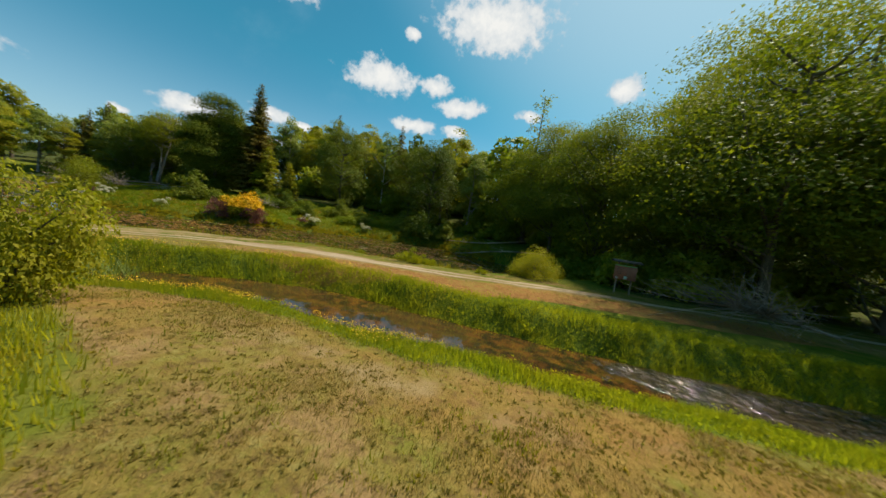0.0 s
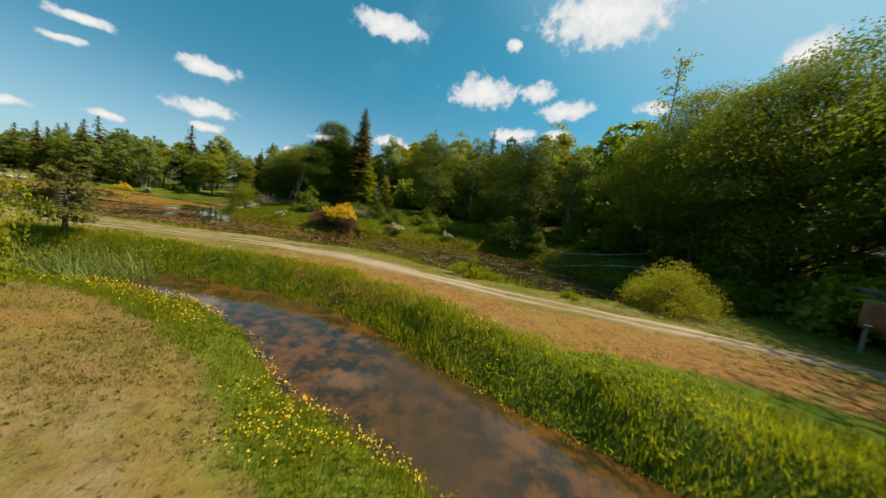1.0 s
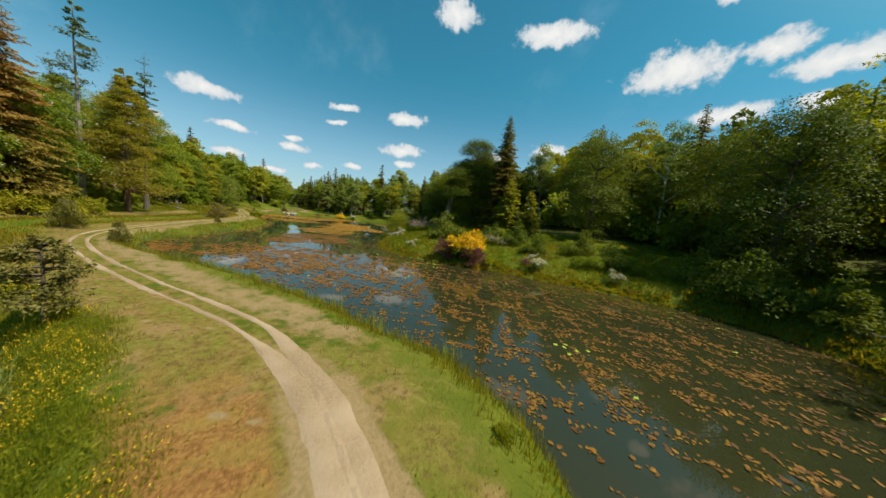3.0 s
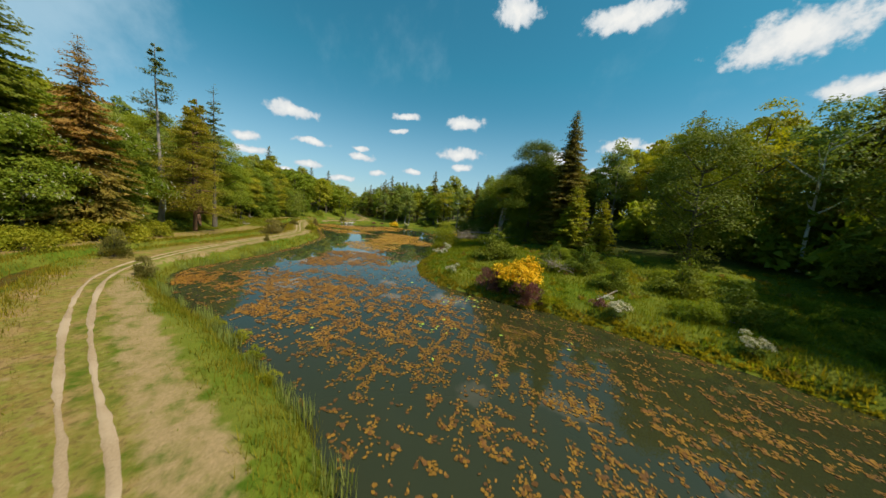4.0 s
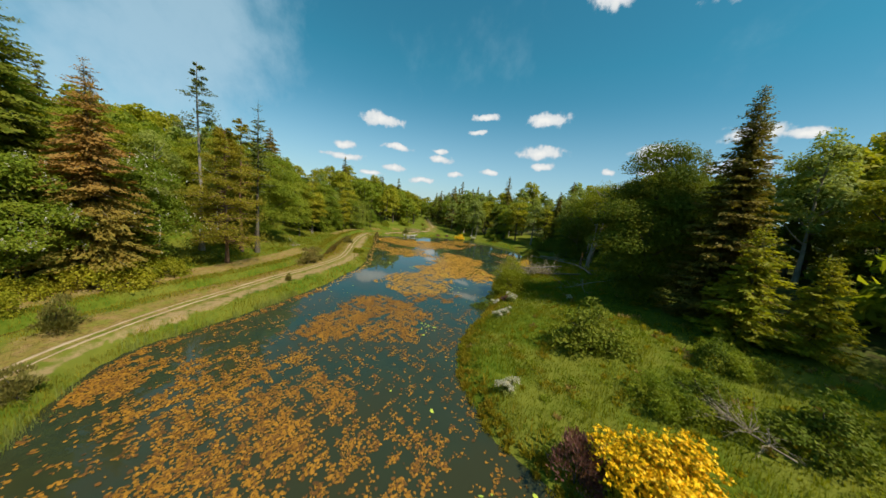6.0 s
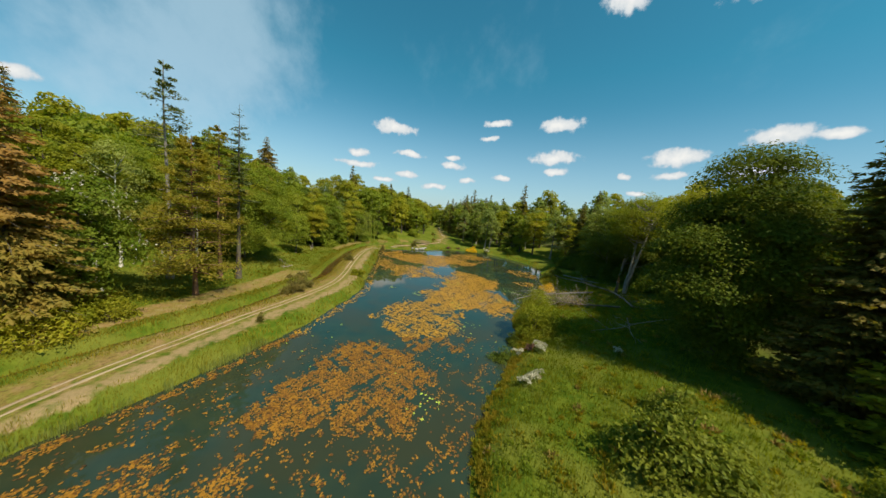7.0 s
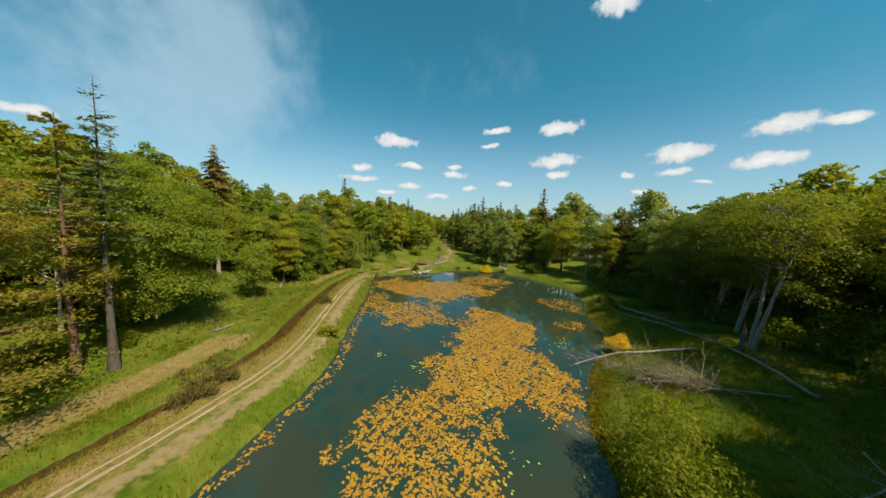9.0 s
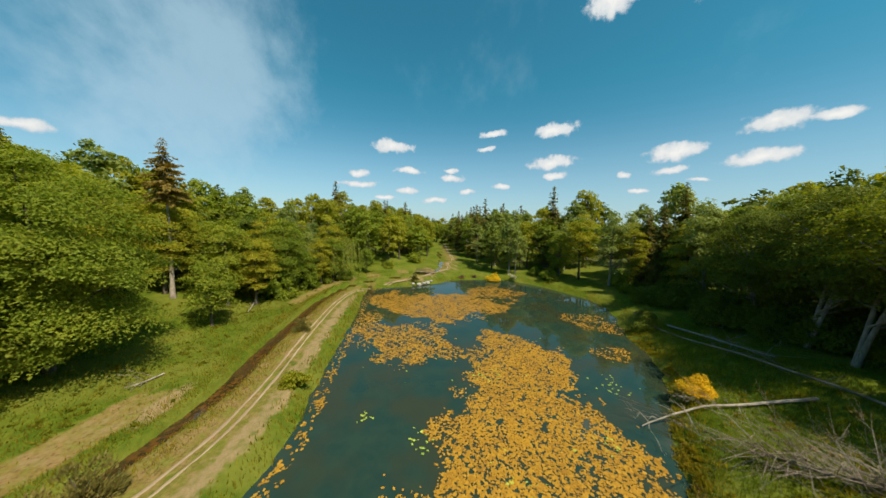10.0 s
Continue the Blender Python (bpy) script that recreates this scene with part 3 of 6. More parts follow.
def land(x, y):
    """Height of the ground; distances to pond and stream; how far south of the stream and north of the pond."""
    x, y = np.asarray(x, float), np.asarray(y, float)
    dp = D_POND(x, y) + 0.25 * wobble(x, y, 1.1, 1.0)
    q = D_STREAM(x, y)
    sd, south = np.abs(q), np.maximum(q, 0.0)          # STREAM runs towards -x, so its left is south
    half = np.interp(-x, -STREAM[:, 0], STREAM[:, 2])
    ds = sd - half + 0.12 * wobble(x, y, 2.1, 4.0)
    z = 1.05 + 0.06 * wobble(x, y, 0.35) + 0.025 * wobble(x, y, 1.7, 3.0)
    hill = smoothstep(-25, -50, x)
    s = np.minimum(south, 110)
    z = z + hill * (0.05 * s + 0.19 * np.maximum(0, s - 10)) - (1 - hill) * 0.16 * smoothstep(0, 4, south)
    low = stream_level(x) + 0.10 + 0.13 * np.maximum(ds, 0)
    z = np.where((q > 0) & (z > low), z + (low - z) * smoothstep(-22, -14, x), z)
    nd = np.minimum(np.maximum(0, y - np.interp(x, NORTH_X, NORTH_Y) - 1.5), 120)
    z = z + 0.15 * nd + 0.1 * smoothstep(0, 12, nd) * wobble(x, y, 0.5, 2.0)
    bank = smoothstep(-0.2, 2.3, dp)
    z = np.where(dp < 0, -0.12 + np.maximum(dp, -3) * 0.35, -0.12 + (z + 0.12) * np.clip(bank, 0, 1) ** 0.75)
    zw = stream_level(x)
    cut = np.where(q < 0, smoothstep(-0.05, np.where(x > -24, 1.35, 0.6), ds), smoothstep(-0.05, 0.6, ds))
    z = np.where(ds < 0, zw - 0.2, np.minimum(z, zw - 0.2 + (z - zw + 0.2) * cut))
    return z, dp, ds, south, nd


def stream_level(x):
    return 0.12 + 0.002 * np.clip(-np.asarray(x, float), 0, 200)


def height(x, y):
    return float(land(np.array([x]), np.array([y]))[0][0])


def heights(x, y):
    return land(x, y)[0]


def track_gap(x, y):
    q = D_TRACK(x, y)
    return np.abs(q), np.sign(q)


def cover(x, y, dp, ds, south, nd):
    """Masks 0..1: mown to straw, bare sand, shaded forest soil, turned brown earth."""
    dt, side = track_gap(x, y)          # left of TRACK is south
    nside = side < 0
    mown = np.zeros(x.shape)
    front = smoothstep(-15, -11, x + 1.5 * wobble(x, y, 0.5)) * smoothstep(-13, -6, y) * (south > 0)
    field = smoothstep(1.25, 1.9, ds + 0.35 * wobble(x, y, 0.8)) * front * smoothstep(-4.8, -3.2, x + np.maximum(0, y - 3.0) * 1.5 + 0.7 * wobble(x, y, 0.9, 3))
    mown = np.maximum(mown, field)
    strip_n = ~(south > 0) & (dp > 1.0)
    near_track = smoothstep(5.0, 2.2, dt + 0.8 * wobble(x, y, 0.6)) * strip_n
    mown = np.maximum(mown, near_track * np.where(nside, 0.55, 0.8) * smoothstep(1.2, 2.4, dp))
    # second mown strip, south of the ditch
    strip_s = smoothstep(2.6, 3.6, south) * smoothstep(7.4, 6.2, south) * smoothstep(-27, -35, x + 3 * wobble(x, y, 0.6, 6))
    strip_s = np.where(x < -84, strip_s * smoothstep(-92, -84, x), strip_s)
    strip_s = np.maximum(strip_s, smoothstep(2.2, 3, south) * smoothstep(5.6, 4.6, south) * (x < -118) * (x > -168))
    mown = np.maximum(mown, strip_s * 0.95)
    sand = smoothstep(1.3, 0.2, np.abs(dt - 2.2) - 0.25 + 0.35 * wobble(x, y, 1.2)) * nside * (dp > 1.2) * smoothstep(-8, -14, x) * 0.62
    sand = np.maximum(sand, strip_s * 0.35)
    wide = np.exp(-((x + 6.8) / 3.4) ** 4) * smoothstep(1.25, 0.7, dt + 0.25 * wobble(x, y, 1.5))
    sand = np.maximum(sand, wide)
    sand = np.maximum(sand, 0.5 * smoothstep(1.2, 0.6, dt + 0.3 * wobble(x, y, 1.9, 8)) * smoothstep(-16, -10, x) * smoothstep(16, 9, x))
    sand = np.maximum(sand, np.exp(-(((x + 86) / 3.5) ** 2 + ((y - 12) / 1.1) ** 2)) * 0.9)
    worn = smoothstep(1.9, 2.5, ds) * smoothstep(4.4, 3.2, ds) * (south > 0) * smoothstep(-7.5, -5, x) * smoothstep(2.5, -1, x) * (0.6 + 0.5 * wobble(x, y, 1.0, 2))
    sand = np.maximum(sand, worn * 0.8)
    soil = smoothstep(20, 34, nd) + smoothstep(22, 34, south) * (x < -30)
    soil = soil + smoothstep(16, 19, y) * smoothstep(12, 16, x)
    earth = smoothstep(3.9, 2.8, np.abs(dt - 2.6) * 2.2 + 0.9 * wobble(x, y, 0.7, 2)) * (~nside) * strip_n * smoothstep(-17, -5, x) * smoothstep(22, 14, x) * 0.95
    earth = np.maximum(earth, field * 0.36 + field * 0.3 * wobble(x, y, 0.55, 5))
    pale = smoothstep(0.62, 0.85, wobble(x, y, 2.4, 11)) * (~nside) * strip_n * smoothstep(3.6, 2.2, dt) * (x < 0) * (x > -40)
    sand = np.maximum(sand, pale * 0.9)
    lush_ = smoothstep(-32, -22, x) * np.where(south > 0, smoothstep(1.9, 1.2, ds + 0.35 * wobble(x, y, 0.8)), smoothstep(2.6, 1.2, ds + 0.5 * wobble(x, y, 0.9)))
    return np.clip(mown, 0, 1), np.clip(sand, 0, 1), np.clip(soil, 0, 1), np.clip(earth, 0, 1), lush_


def graded(lo, hi, fine, ends, grow):
    mid = list(np.arange(lo, hi + fine / 2, fine))
    a, b, s = [], [], fine
    x = lo
    while x > ends[0]:
        s *= grow
        x -= s
        a.append(x)
    x, s = hi, fine
    while x < ends[1]:
        s *= grow
        x += s
        b.append(x)
    return np.array(a[::-1] + mid + b)


def build_ground():
    xs = np.concatenate([graded(-100, -32, 0.6, (-2200, -32), 1.12)[:-1], graded(-32, 16, 0.3, (-32, 2200), 1.14)])
    ys = graded(-2, 27, 0.3, (-2200, 2200), 1.07)
    X, Y = np.meshgrid(xs, ys, indexing="ij")
    x, y = X.ravel(), Y.ravel()
    z, dp, ds, south, nd = land(x, y)
    nx, ny = len(xs), len(ys)
    i, j = np.meshgrid(np.arange(nx - 1), np.arange(ny - 1), indexing="ij")
    q = np.stack([i * ny + j, (i + 1) * ny + j, (i + 1) * ny + j + 1, i * ny + j + 1], -1).reshape(-1, 4)
    ob = part("ground", Shape().add(np.stack([x, y, z], 1), q), M_GROUND, smooth=True)
    for name, val in zip(("mown", "sand", "soil", "earth", "lush"), cover(x, y, dp, ds, south, nd)):
        ob.data.attributes.new(name, "FLOAT", "POINT").data.foreach_set("value", val.astype(np.float32))
    tagged(ob, "grassy valley floor with mown straw strips and wooded slopes", "ground", kind="structure")


def build_water():
    bm = bmesh.new()
    cx = np.roll(POND, -1, 0) - np.roll(POND, 1, 0)
    nrm = unit(np.stack([cx[:, 1], -cx[:, 0]], 1))
    a = np.sum(POND[:, 0] * np.roll(POND[:, 1], -1) - np.roll(POND[:, 0], -1) * POND[:, 1])
    ring = POND + nrm * (0.8 if a > 0 else -0.8)
    f = bm.faces.new([bm.verts.new((px, py, 0.0)) for px, py in ring])
    if f.normal.z < 0 or a < 0:
        f.normal_flip()
    bmesh.ops.triangulate(bm, faces=bm.faces[:])
    me = bpy.data.meshes.new("pond_water")
    bm.to_mesh(me)
    me.materials.append(M_POND)
    tagged(new("pond_water", me), "murky green-brown pond reflecting the sky", "pond", kind="structure")
    s = Shape()
    line = STREAM
    t = unit(np.gradient(line[:, :2], axis=0))
    n = np.stack([-t[:, 1], t[:, 0]], 1)
    cols = np.linspace(-1, 1, 5)
    v = np.stack([np.column_stack([line[:, :2] + n * ((line[:, 2:3] + 0.45) * c), stream_level(line[:, 0])]) for c in cols], 1)
    i, j = np.meshgrid(np.arange(len(line) - 1), np.arange(4), indexing="ij")
    q = np.stack([i * 5 + j, i * 5 + j + 1, (i + 1) * 5 + j + 1, (i + 1) * 5 + j], -1).reshape(-1, 4)
    ob = part("stream_water", s.add(v, q[:, ::-1]), M_STREAM, smooth=True)
    tagged(ob, "shallow brown stream running over rusty mud", "stream", kind="structure")


def build_riffle():
    """Broken water where the stream runs over stones."""
    k = (STREAM[:, 0] > 4.0) & (STREAM[:, 0] < 13.5)
    line = STREAM[k]
    t = unit(np.gradient(line[:, :2], axis=0))
    n = np.stack([-t[:, 1], t[:, 0]], 1)
    line = np.column_stack([np.interp(np.linspace(0, len(line) - 1, 260), np.arange(len(line)), c) for c in (line[:, 0], line[:, 1], line[:, 2])])
    n = np.column_stack([np.interp(np.linspace(0, len(n) - 1, 260), np.arange(len(n)), c) for c in (n[:, 0], n[:, 1])])
    cols = np.linspace(-1.1, 1.1, 60)
    x = line[:, 0:1] + n[:, 0:1] * line[:, 2:3] * cols
    y = line[:, 1:2] + n[:, 1:2] * line[:, 2:3] * cols
    calm = smoothstep(4.2, 7.5, x + 1.1 * wobble(x, y, 1.7, 5))
    z = stream_level(x) - 0.06 * (1 - calm) + calm * (0.03 + 0.024 * wobble(x, y, 6.0, 1) + 0.020 * wobble(x, y, 14.0, 4) + 0.013 * wobble(x, y, 27.0, 2))
    i, j = np.meshgrid(np.arange(259), np.arange(59), indexing="ij")
    q = np.stack([i * 60 + j, i * 60 + j + 1, (i + 1) * 60 + j + 1, (i + 1) * 60 + j], -1).reshape(-1, 4)
    ob = part("stream_riffle", Shape().add(np.stack([x, y, z], -1), q[:, ::-1]), M_RIFFLE, smooth=True)
    tagged(ob, "sparkling broken water over stones in the stream", "stream", kind="structure")


def build_track():
    """Two worn wheel ruts with irregular edges; beyond the stream's bend they narrow to one trail."""
    line = smooth_line(TRACK[::2], 0.3)
    t = unit(np.gradient(line, axis=0))
    n = np.stack([-t[:, 1], t[:, 0]], 1)
    r = np.random.default_rng(3)
    run = np.arange(len(line))
    tagged(root := new("dirt_track"), "pale sandy track with two worn wheel ruts", "path", kind="structure")
    for k, off in enumerate((-0.46, 0.46)):
        jag = 0.02 * r.normal(size=(len(line), 2)) + 0.03 * np.sin(run * 0.37 + k)[:, None] + 0.03 * np.sin(run * 0.11 + 2 * k)[:, None]
        x = line[:, 0]
        o = off * np.interp(x, [-100, -14, -10, -4, 1, 4, 9, 14], [0.9, 0.9, 0.5, 0.5, 0.85, 0.9, 0.5, 0.3]) - 0.34 * smoothstep(-60, -42, x) * smoothstep(-10, -16, x)
        w = np.interp(x, [-300, -60, -14, -9, -5, 0, 9, 16], [0.24, 0.14, 0.14, 0.44, 0.34, 0.18, 0.18, 0.15])
        cols = []
        for c, dz in ((-1.15, -0.06), (-0.75, 0.02), (0, 0.014), (0.75, 0.02), (1.15, -0.06)):
            p = line + n * (o + (w + (jag[:, 0] if c < 0 else jag[:, 1]) * (c != 0)) * c)[:, None]
            cols.append(np.column_stack([p, heights(p[:, 0], p[:, 1]) + dz]))
        v = np.stack(cols, 1)
        i, j = np.meshgrid(np.arange(len(line) - 1), np.arange(4), indexing="ij")
        q = np.stack([i * 5 + j, i * 5 + j + 1, (i + 1) * 5 + j + 1, (i + 1) * 5 + j], -1).reshape(-1, 4)
        part("wheel_rut", Shape().add(v, q[:, ::-1]), M_TRACK, root, smooth=True)


build_ground()
build_water()
build_riffle()
build_track()


# ---- trees and shrubs ----
def stem(shape, r, h, r0, sway=0.03, top=0.25, sides=8, lean=(0, 0)):
    n = 9
    z = np.linspace(0, h, n)
    p = np.column_stack([np.cumsum(r.normal(0, sway * h / n, n)), np.cumsum(r.normal(0, sway * h / n, n)), z])
    p[:, :2] -= p[0, :2]
    p[:, 0] += lean[0] * z
    p[:, 1] += lean[1] * z
    p[0, 2] = -0.6
    rad = r0 * (1 - (1 - top) * (np.linspace(0, 1, n)) ** 0.8)
    rad[0] *= 1.35
    tube(shape, p, rad, sides)
    return lambda q: np.array([np.interp(q, z, p[:, i]) for i in range(3)])


def broadleaf(seed, h, rad, clear=0.3, clumps=60, per=60, leaf=0.45, mat=None, bark=None, lean=(0, 0), trunks=1, open_=0.0, twigs=12, girth=1.0, candles=0, flat=0.42):
    """A broadleaved tree: forking trunk, limbs, and drooping tiers of leaves with gaps between."""
    mat, bark = mat or M_LEAF, bark or M_BARK
    r = np.random.default_rng(seed)
    root = new("tree")
    wood, crown = Shape(), Shape()
    at = [stem(wood, r, h * 0.86, (h * 0.015 + 0.05) * girth, 0.05, 0.15, 8, (lean[0] + (0.12 * k), lean[1] - 0.1 * k)) for k in range(trunks)]
    zc, hz = h * (1 + clear) / 2, h * (1 - clear) / 2
    d = unit(r.normal(size=(clumps, 3)))
    d[:, 2] = d[:, 2] * 0.9 + 0.1
    rr = r.uniform(0.35, 0.92, (clumps, 1)) ** 0.6
    az = np.arctan2(d[:, 1], d[:, 0])
    lobe = 1 + 0.14 * np.sin(2 * az + r.uniform(0, 6)) + 0.12 * np.sin(5 * az + r.uniform(0, 6) + 3 * d[:, 2])
    lobe = 1 + (lobe - 1) * np.sqrt(np.clip(1 - d[:, 2] ** 2, 0, 1))
    c = d * rr * np.array([rad, rad, hz]) * lobe[:, None]
    c[:, :2] *= (1 - 0.25 * np.clip(c[:, 2:3] / hz, -1, 1))
    c[:, 2] += zc
    c[:, :2] += at[0](zc)[:2]
    size = rad * r.uniform(0.22, 0.40, clumps)
    for k in r.choice(clumps, min(twigs, clumps), replace=False):
        f = at[k % trunks]
        z0 = max(h * clear * 0.75, c[k, 2] - np.hypot(*c[k, :2]) * r.uniform(0.5, 1.0))
        a = f(min(z0, h * 0.8))
        mid = (a + c[k]) / 2 + np.array([0, 0, -0.06 * h * r.uniform(0.2, 1)])
        s = np.linspace(0, 1, 5)[:, None]
        tube(wood, (1 - s) ** 2 * a + 2 * s * (1 - s) * mid + s ** 2 * c[k], np.linspace(h * 0.0075, h * 0.0018, 5), 5)
    pts, outs = [], []
    for k in range(clumps):
        n = int(per * r.uniform(0.6, 1.4) * (1 - open_))
        e = unit(r.normal(size=(n, 3))) * r.uniform(0.03, 1.0, (n, 1)) ** 0.5
        tilt = unit(np.array([c[k, 0] - at[0](zc)[0], c[k, 1] - at[0](zc)[1], 0.0]))
        q = e * size[k] * np.array([1.25, 1.25, flat])
        q[:, 2] -= 0.30 * size[k] * (e[:, 0] ** 2 + e[:, 1] ** 2) + 0.22 * (q[:, :2] @ tilt[:2])
        pts.append(c[k] + q)
        outs.append(e * 0.9 + tilt * 0.8 + np.array([0, 0, 0.95]))
    leaves(crown, np.concatenate(pts), leaf, r, 0.62, 0.5, out=np.concatenate(outs))
    part("trunk", wood, bark, root, smooth=True)
    part("crown", crown, mat, root)
    if candles:
        q, fl = np.concatenate(pts), Shape()
        far = np.linalg.norm((q - np.array([0, 0, zc])) / np.array([rad, rad, hz]), axis=1)
        k = q[far > 0.85]
        k = np.repeat(k[r.integers(0, len(k), candles)], 5, 0)
        k = k + unit(k - np.array([0, 0, zc])) * 0.15 + r.normal(0, 1, k.shape) * np.array([0.05, 0.05, 0.12])
        leaves(fl, k, 0.17, r, 0.8, 0.3)
        part("blossom", fl, M_WHITE, root, "creamy white flower candles")
    return root


def conifer(seed, h, rad, clear=0.05, mat=None, bark=None, step=0.5, per=5, droop=0.35, spray=0.9, power=0.8, ragged=0.25, bare=0.0, twigs=0):
    """A spruce or fir: whorls of drooping boughs with flat sprays."""
    mat, bark = mat or M_SPRUCE, bark or M_BARK
    r = np.random.default_rng(seed)
    root = new("tree")
    wood, crown = Shape(), Shape()
    at = stem(wood, r, h, h * 0.012 + 0.06, 0.012, 0.05, 7)
    zb = h * clear
    pts, dirs, outs, sizes = [], [], [], []
    for z in np.arange(zb, h - 0.15, step):
        f = (h - z) / (h - zb)
        f0 = min(1.0, (z - zb) / (0.12 * h) + 0.55)
        for k in range(per):
            length = rad * f ** power * f0 * r.uniform(1 - 2 * ragged, 1 + ragged * 0.6) + 0.15
            a = r.uniform(0, 2 * np.pi)
            o = np.array([math.cos(a), math.sin(a), 0])
            side = np.array([-o[1], o[0], 0])
            base = at(np.clip(z + r.uniform(-0.6, 0.6) * step, zb * 0.9, h))
            dr = droop * r.uniform(0.55, 1.4)
            n = max(2, int(length / (0.34 * spray)))
            s = np.linspace(0.18, 1, n)
            dz = 0.22 * length * s * (f < 0.25) - dr * length * s ** 1.4 + 0.12 * length * s ** 4
            p = base + o * (length * s)[:, None] + np.array([0, 0, 1]) * dz[:, None]
            if k % 2 == 0 and length > 0.8:
                tube(wood, [base, p[n // 2], p[-1]], [0.012 * length + 0.01, 0.008 * length + 0.006, 0.004], 3)
            if r.uniform() < bare:
                continue
            lat = r.uniform(-1, 1, n) * 0.3 * length * (1.05 - s)
            for sg in (-1, 0, 1) if spray < 0.7 else (-1, 1):
                q = p + side * (sg * (0.12 + 0.14 * length * (1 - 0.6 * s)) + 0.45 * lat)[:, None] + r.normal(0, 0.07, (n, 3))
                pts.append(q)
                outs.append(np.tile(o * 1.1, (n, 1)))
                sizes.append(np.full((n, 1), spray * (0.35 + 0.65 * min(1.0, 2.4 * f))))
                dirs.append(np.tile(o * 0.8 + side * sg * 0.6 + np.array([0, 0, -dr * 0.9]), (n, 1)))
    leaves(crown, np.concatenate(pts), np.concatenate(sizes), r, 0.5, 1.2, along=np.concatenate(dirs), out=np.concatenate(outs))
    for z in r.uniform(min(0.12 * h, zb), zb, twigs):
        a, base = r.uniform(0, 2 * np.pi), at(z)
        tip = base + np.array([math.cos(a), math.sin(a), r.uniform(-0.5, 0.1)]) * r.uniform(0.4, 1.6)
        tube(wood, [base, (base + tip) / 2 + np.array([0, 0, 0.08]), tip], [0.03, 0.018, 0.006], 3)
    part("trunk", wood, bark, root, smooth=True)
    part("crown", crown, mat, root)
    return root


def pine(seed, h, rad, clear=0.35, mat=None, bark=None, boughs=34, per=55, leaf=0.5, low=1.0, sparse_top=0.0, stubs=0):
    """A Scots pine: tall bare stem, level boughs carrying flat needle clouds."""
    mat, bark = mat or M_PINE, bark or M_PINEBARK
    r = np.random.default_rng(seed)
    root = new("tree")
    wood, crown = Shape(), Shape()
    at = stem(wood, r, h, h * 0.011 + 0.07, 0.02, 0.12, 8)
    for z in np.linspace(h * clear, h * 0.985, boughs):
        f = (z / h - clear) / (1 - clear)
        length = rad * (np.interp(f, [0, 0.25, 0.6, 0.85, 1], [low, 1, 0.72, 0.45, 0.12])) * r.uniform(0.55, 1.15)
        a = r.uniform(0, 2 * np.pi)
        o = np.array([math.cos(a), math.sin(a), 0])
        side = np.array([-o[1], o[0], 0])
        s = np.linspace(0, 1, 5)
        p = at(z) + o * (length * s)[:, None] + np.array([0, 0, 1]) * (length * (0.18 * s - 0.22 * s ** 2))[:, None]
        tube(wood, p, np.linspace(0.02 * length + 0.02, 0.008, 5), 4)
        n = int(per * r.uniform(0.6, 1.3) * (1 - sparse_top * (f > 0.55)))
        sp = r.uniform(0.35, 1.08, n)
        q = at(z) + o * (length * sp)[:, None] + side * (r.normal(0, 0.26, n) * length * (0.35 + 0.5 * sp))[:, None]
        q[:, 2] += 0.06 * length * sp + r.normal(0, 0.05 * length + 0.05, n)
        leaves(crown, q, leaf, r, 0.42, 1.7)
    for z in r.uniform(h * 0.3 * clear, h * clear, stubs):
        a = r.uniform(0, 2 * np.pi)
        p0 = at(z)
        tube(wood, [p0, p0 + np.array([math.cos(a), math.sin(a), -0.2]) * r.uniform(0.5, 1.8)], [0.035, 0.01], 4)
    part("trunk", wood, bark, root, smooth=True)
    part("crown", crown, mat, root)
    return root


def bare_tree(seed, h, rad, mat=None, name="dead_tree", boughs=26, tufts=0, leafmat=None, lean=(0, 0), clear=0.3):
    """A dead or half-leafless tree: forked stem with fine bare branches."""
    r = np.random.default_rng(seed)
    root = new(name)
    wood, crown = Shape(), Shape()
    at = stem(wood, r, h, h * 0.011 + 0.05, 0.03, 0.08, 7, lean)
    tips = []
    for z in r.uniform(h * clear, h * 0.97, boughs):
        f = (z / h - clear) / (1 - clear)
        a, length = r.uniform(0, 2 * np.pi), rad * (1.05 - 0.75 * f) * r.uniform(0.5, 1.1)
        o = np.array([math.cos(a), math.sin(a), r.uniform(0.1, 0.75)])
        p0 = at(z)
        p1 = p0 + o * length * 0.5 + r.normal(0, 0.06 * length, 3)
        p2 = p1 + o * length * 0.5 + np.array([0, 0, 0.12 * length])
        tube(wood, [p0, p1, p2], [0.012 * length + 0.015, 0.008 * length + 0.01, 0.006], 4)
        for _ in range(3):
            q = p1 + (p2 - p1) * r.uniform(0, 0.9)
            e = q + (o + r.normal(0, 0.6, 3)) * length * 0.28
            tube(wood, [q, e], [0.012, 0.004], 3)
            tips.append(e)
    part("trunk", wood, mat or M_GREYBARK, root, smooth=True)
    if tufts:
        tips = np.array(tips)
        c = tips[r.integers(0, len(tips), tufts)] + r.normal(0, 0.3, (tufts, 3))
        leaves(crown, c, 0.4, r, 0.6, 0.4)
        part("crown", crown, leafmat or M_LEAF, root)
    return root


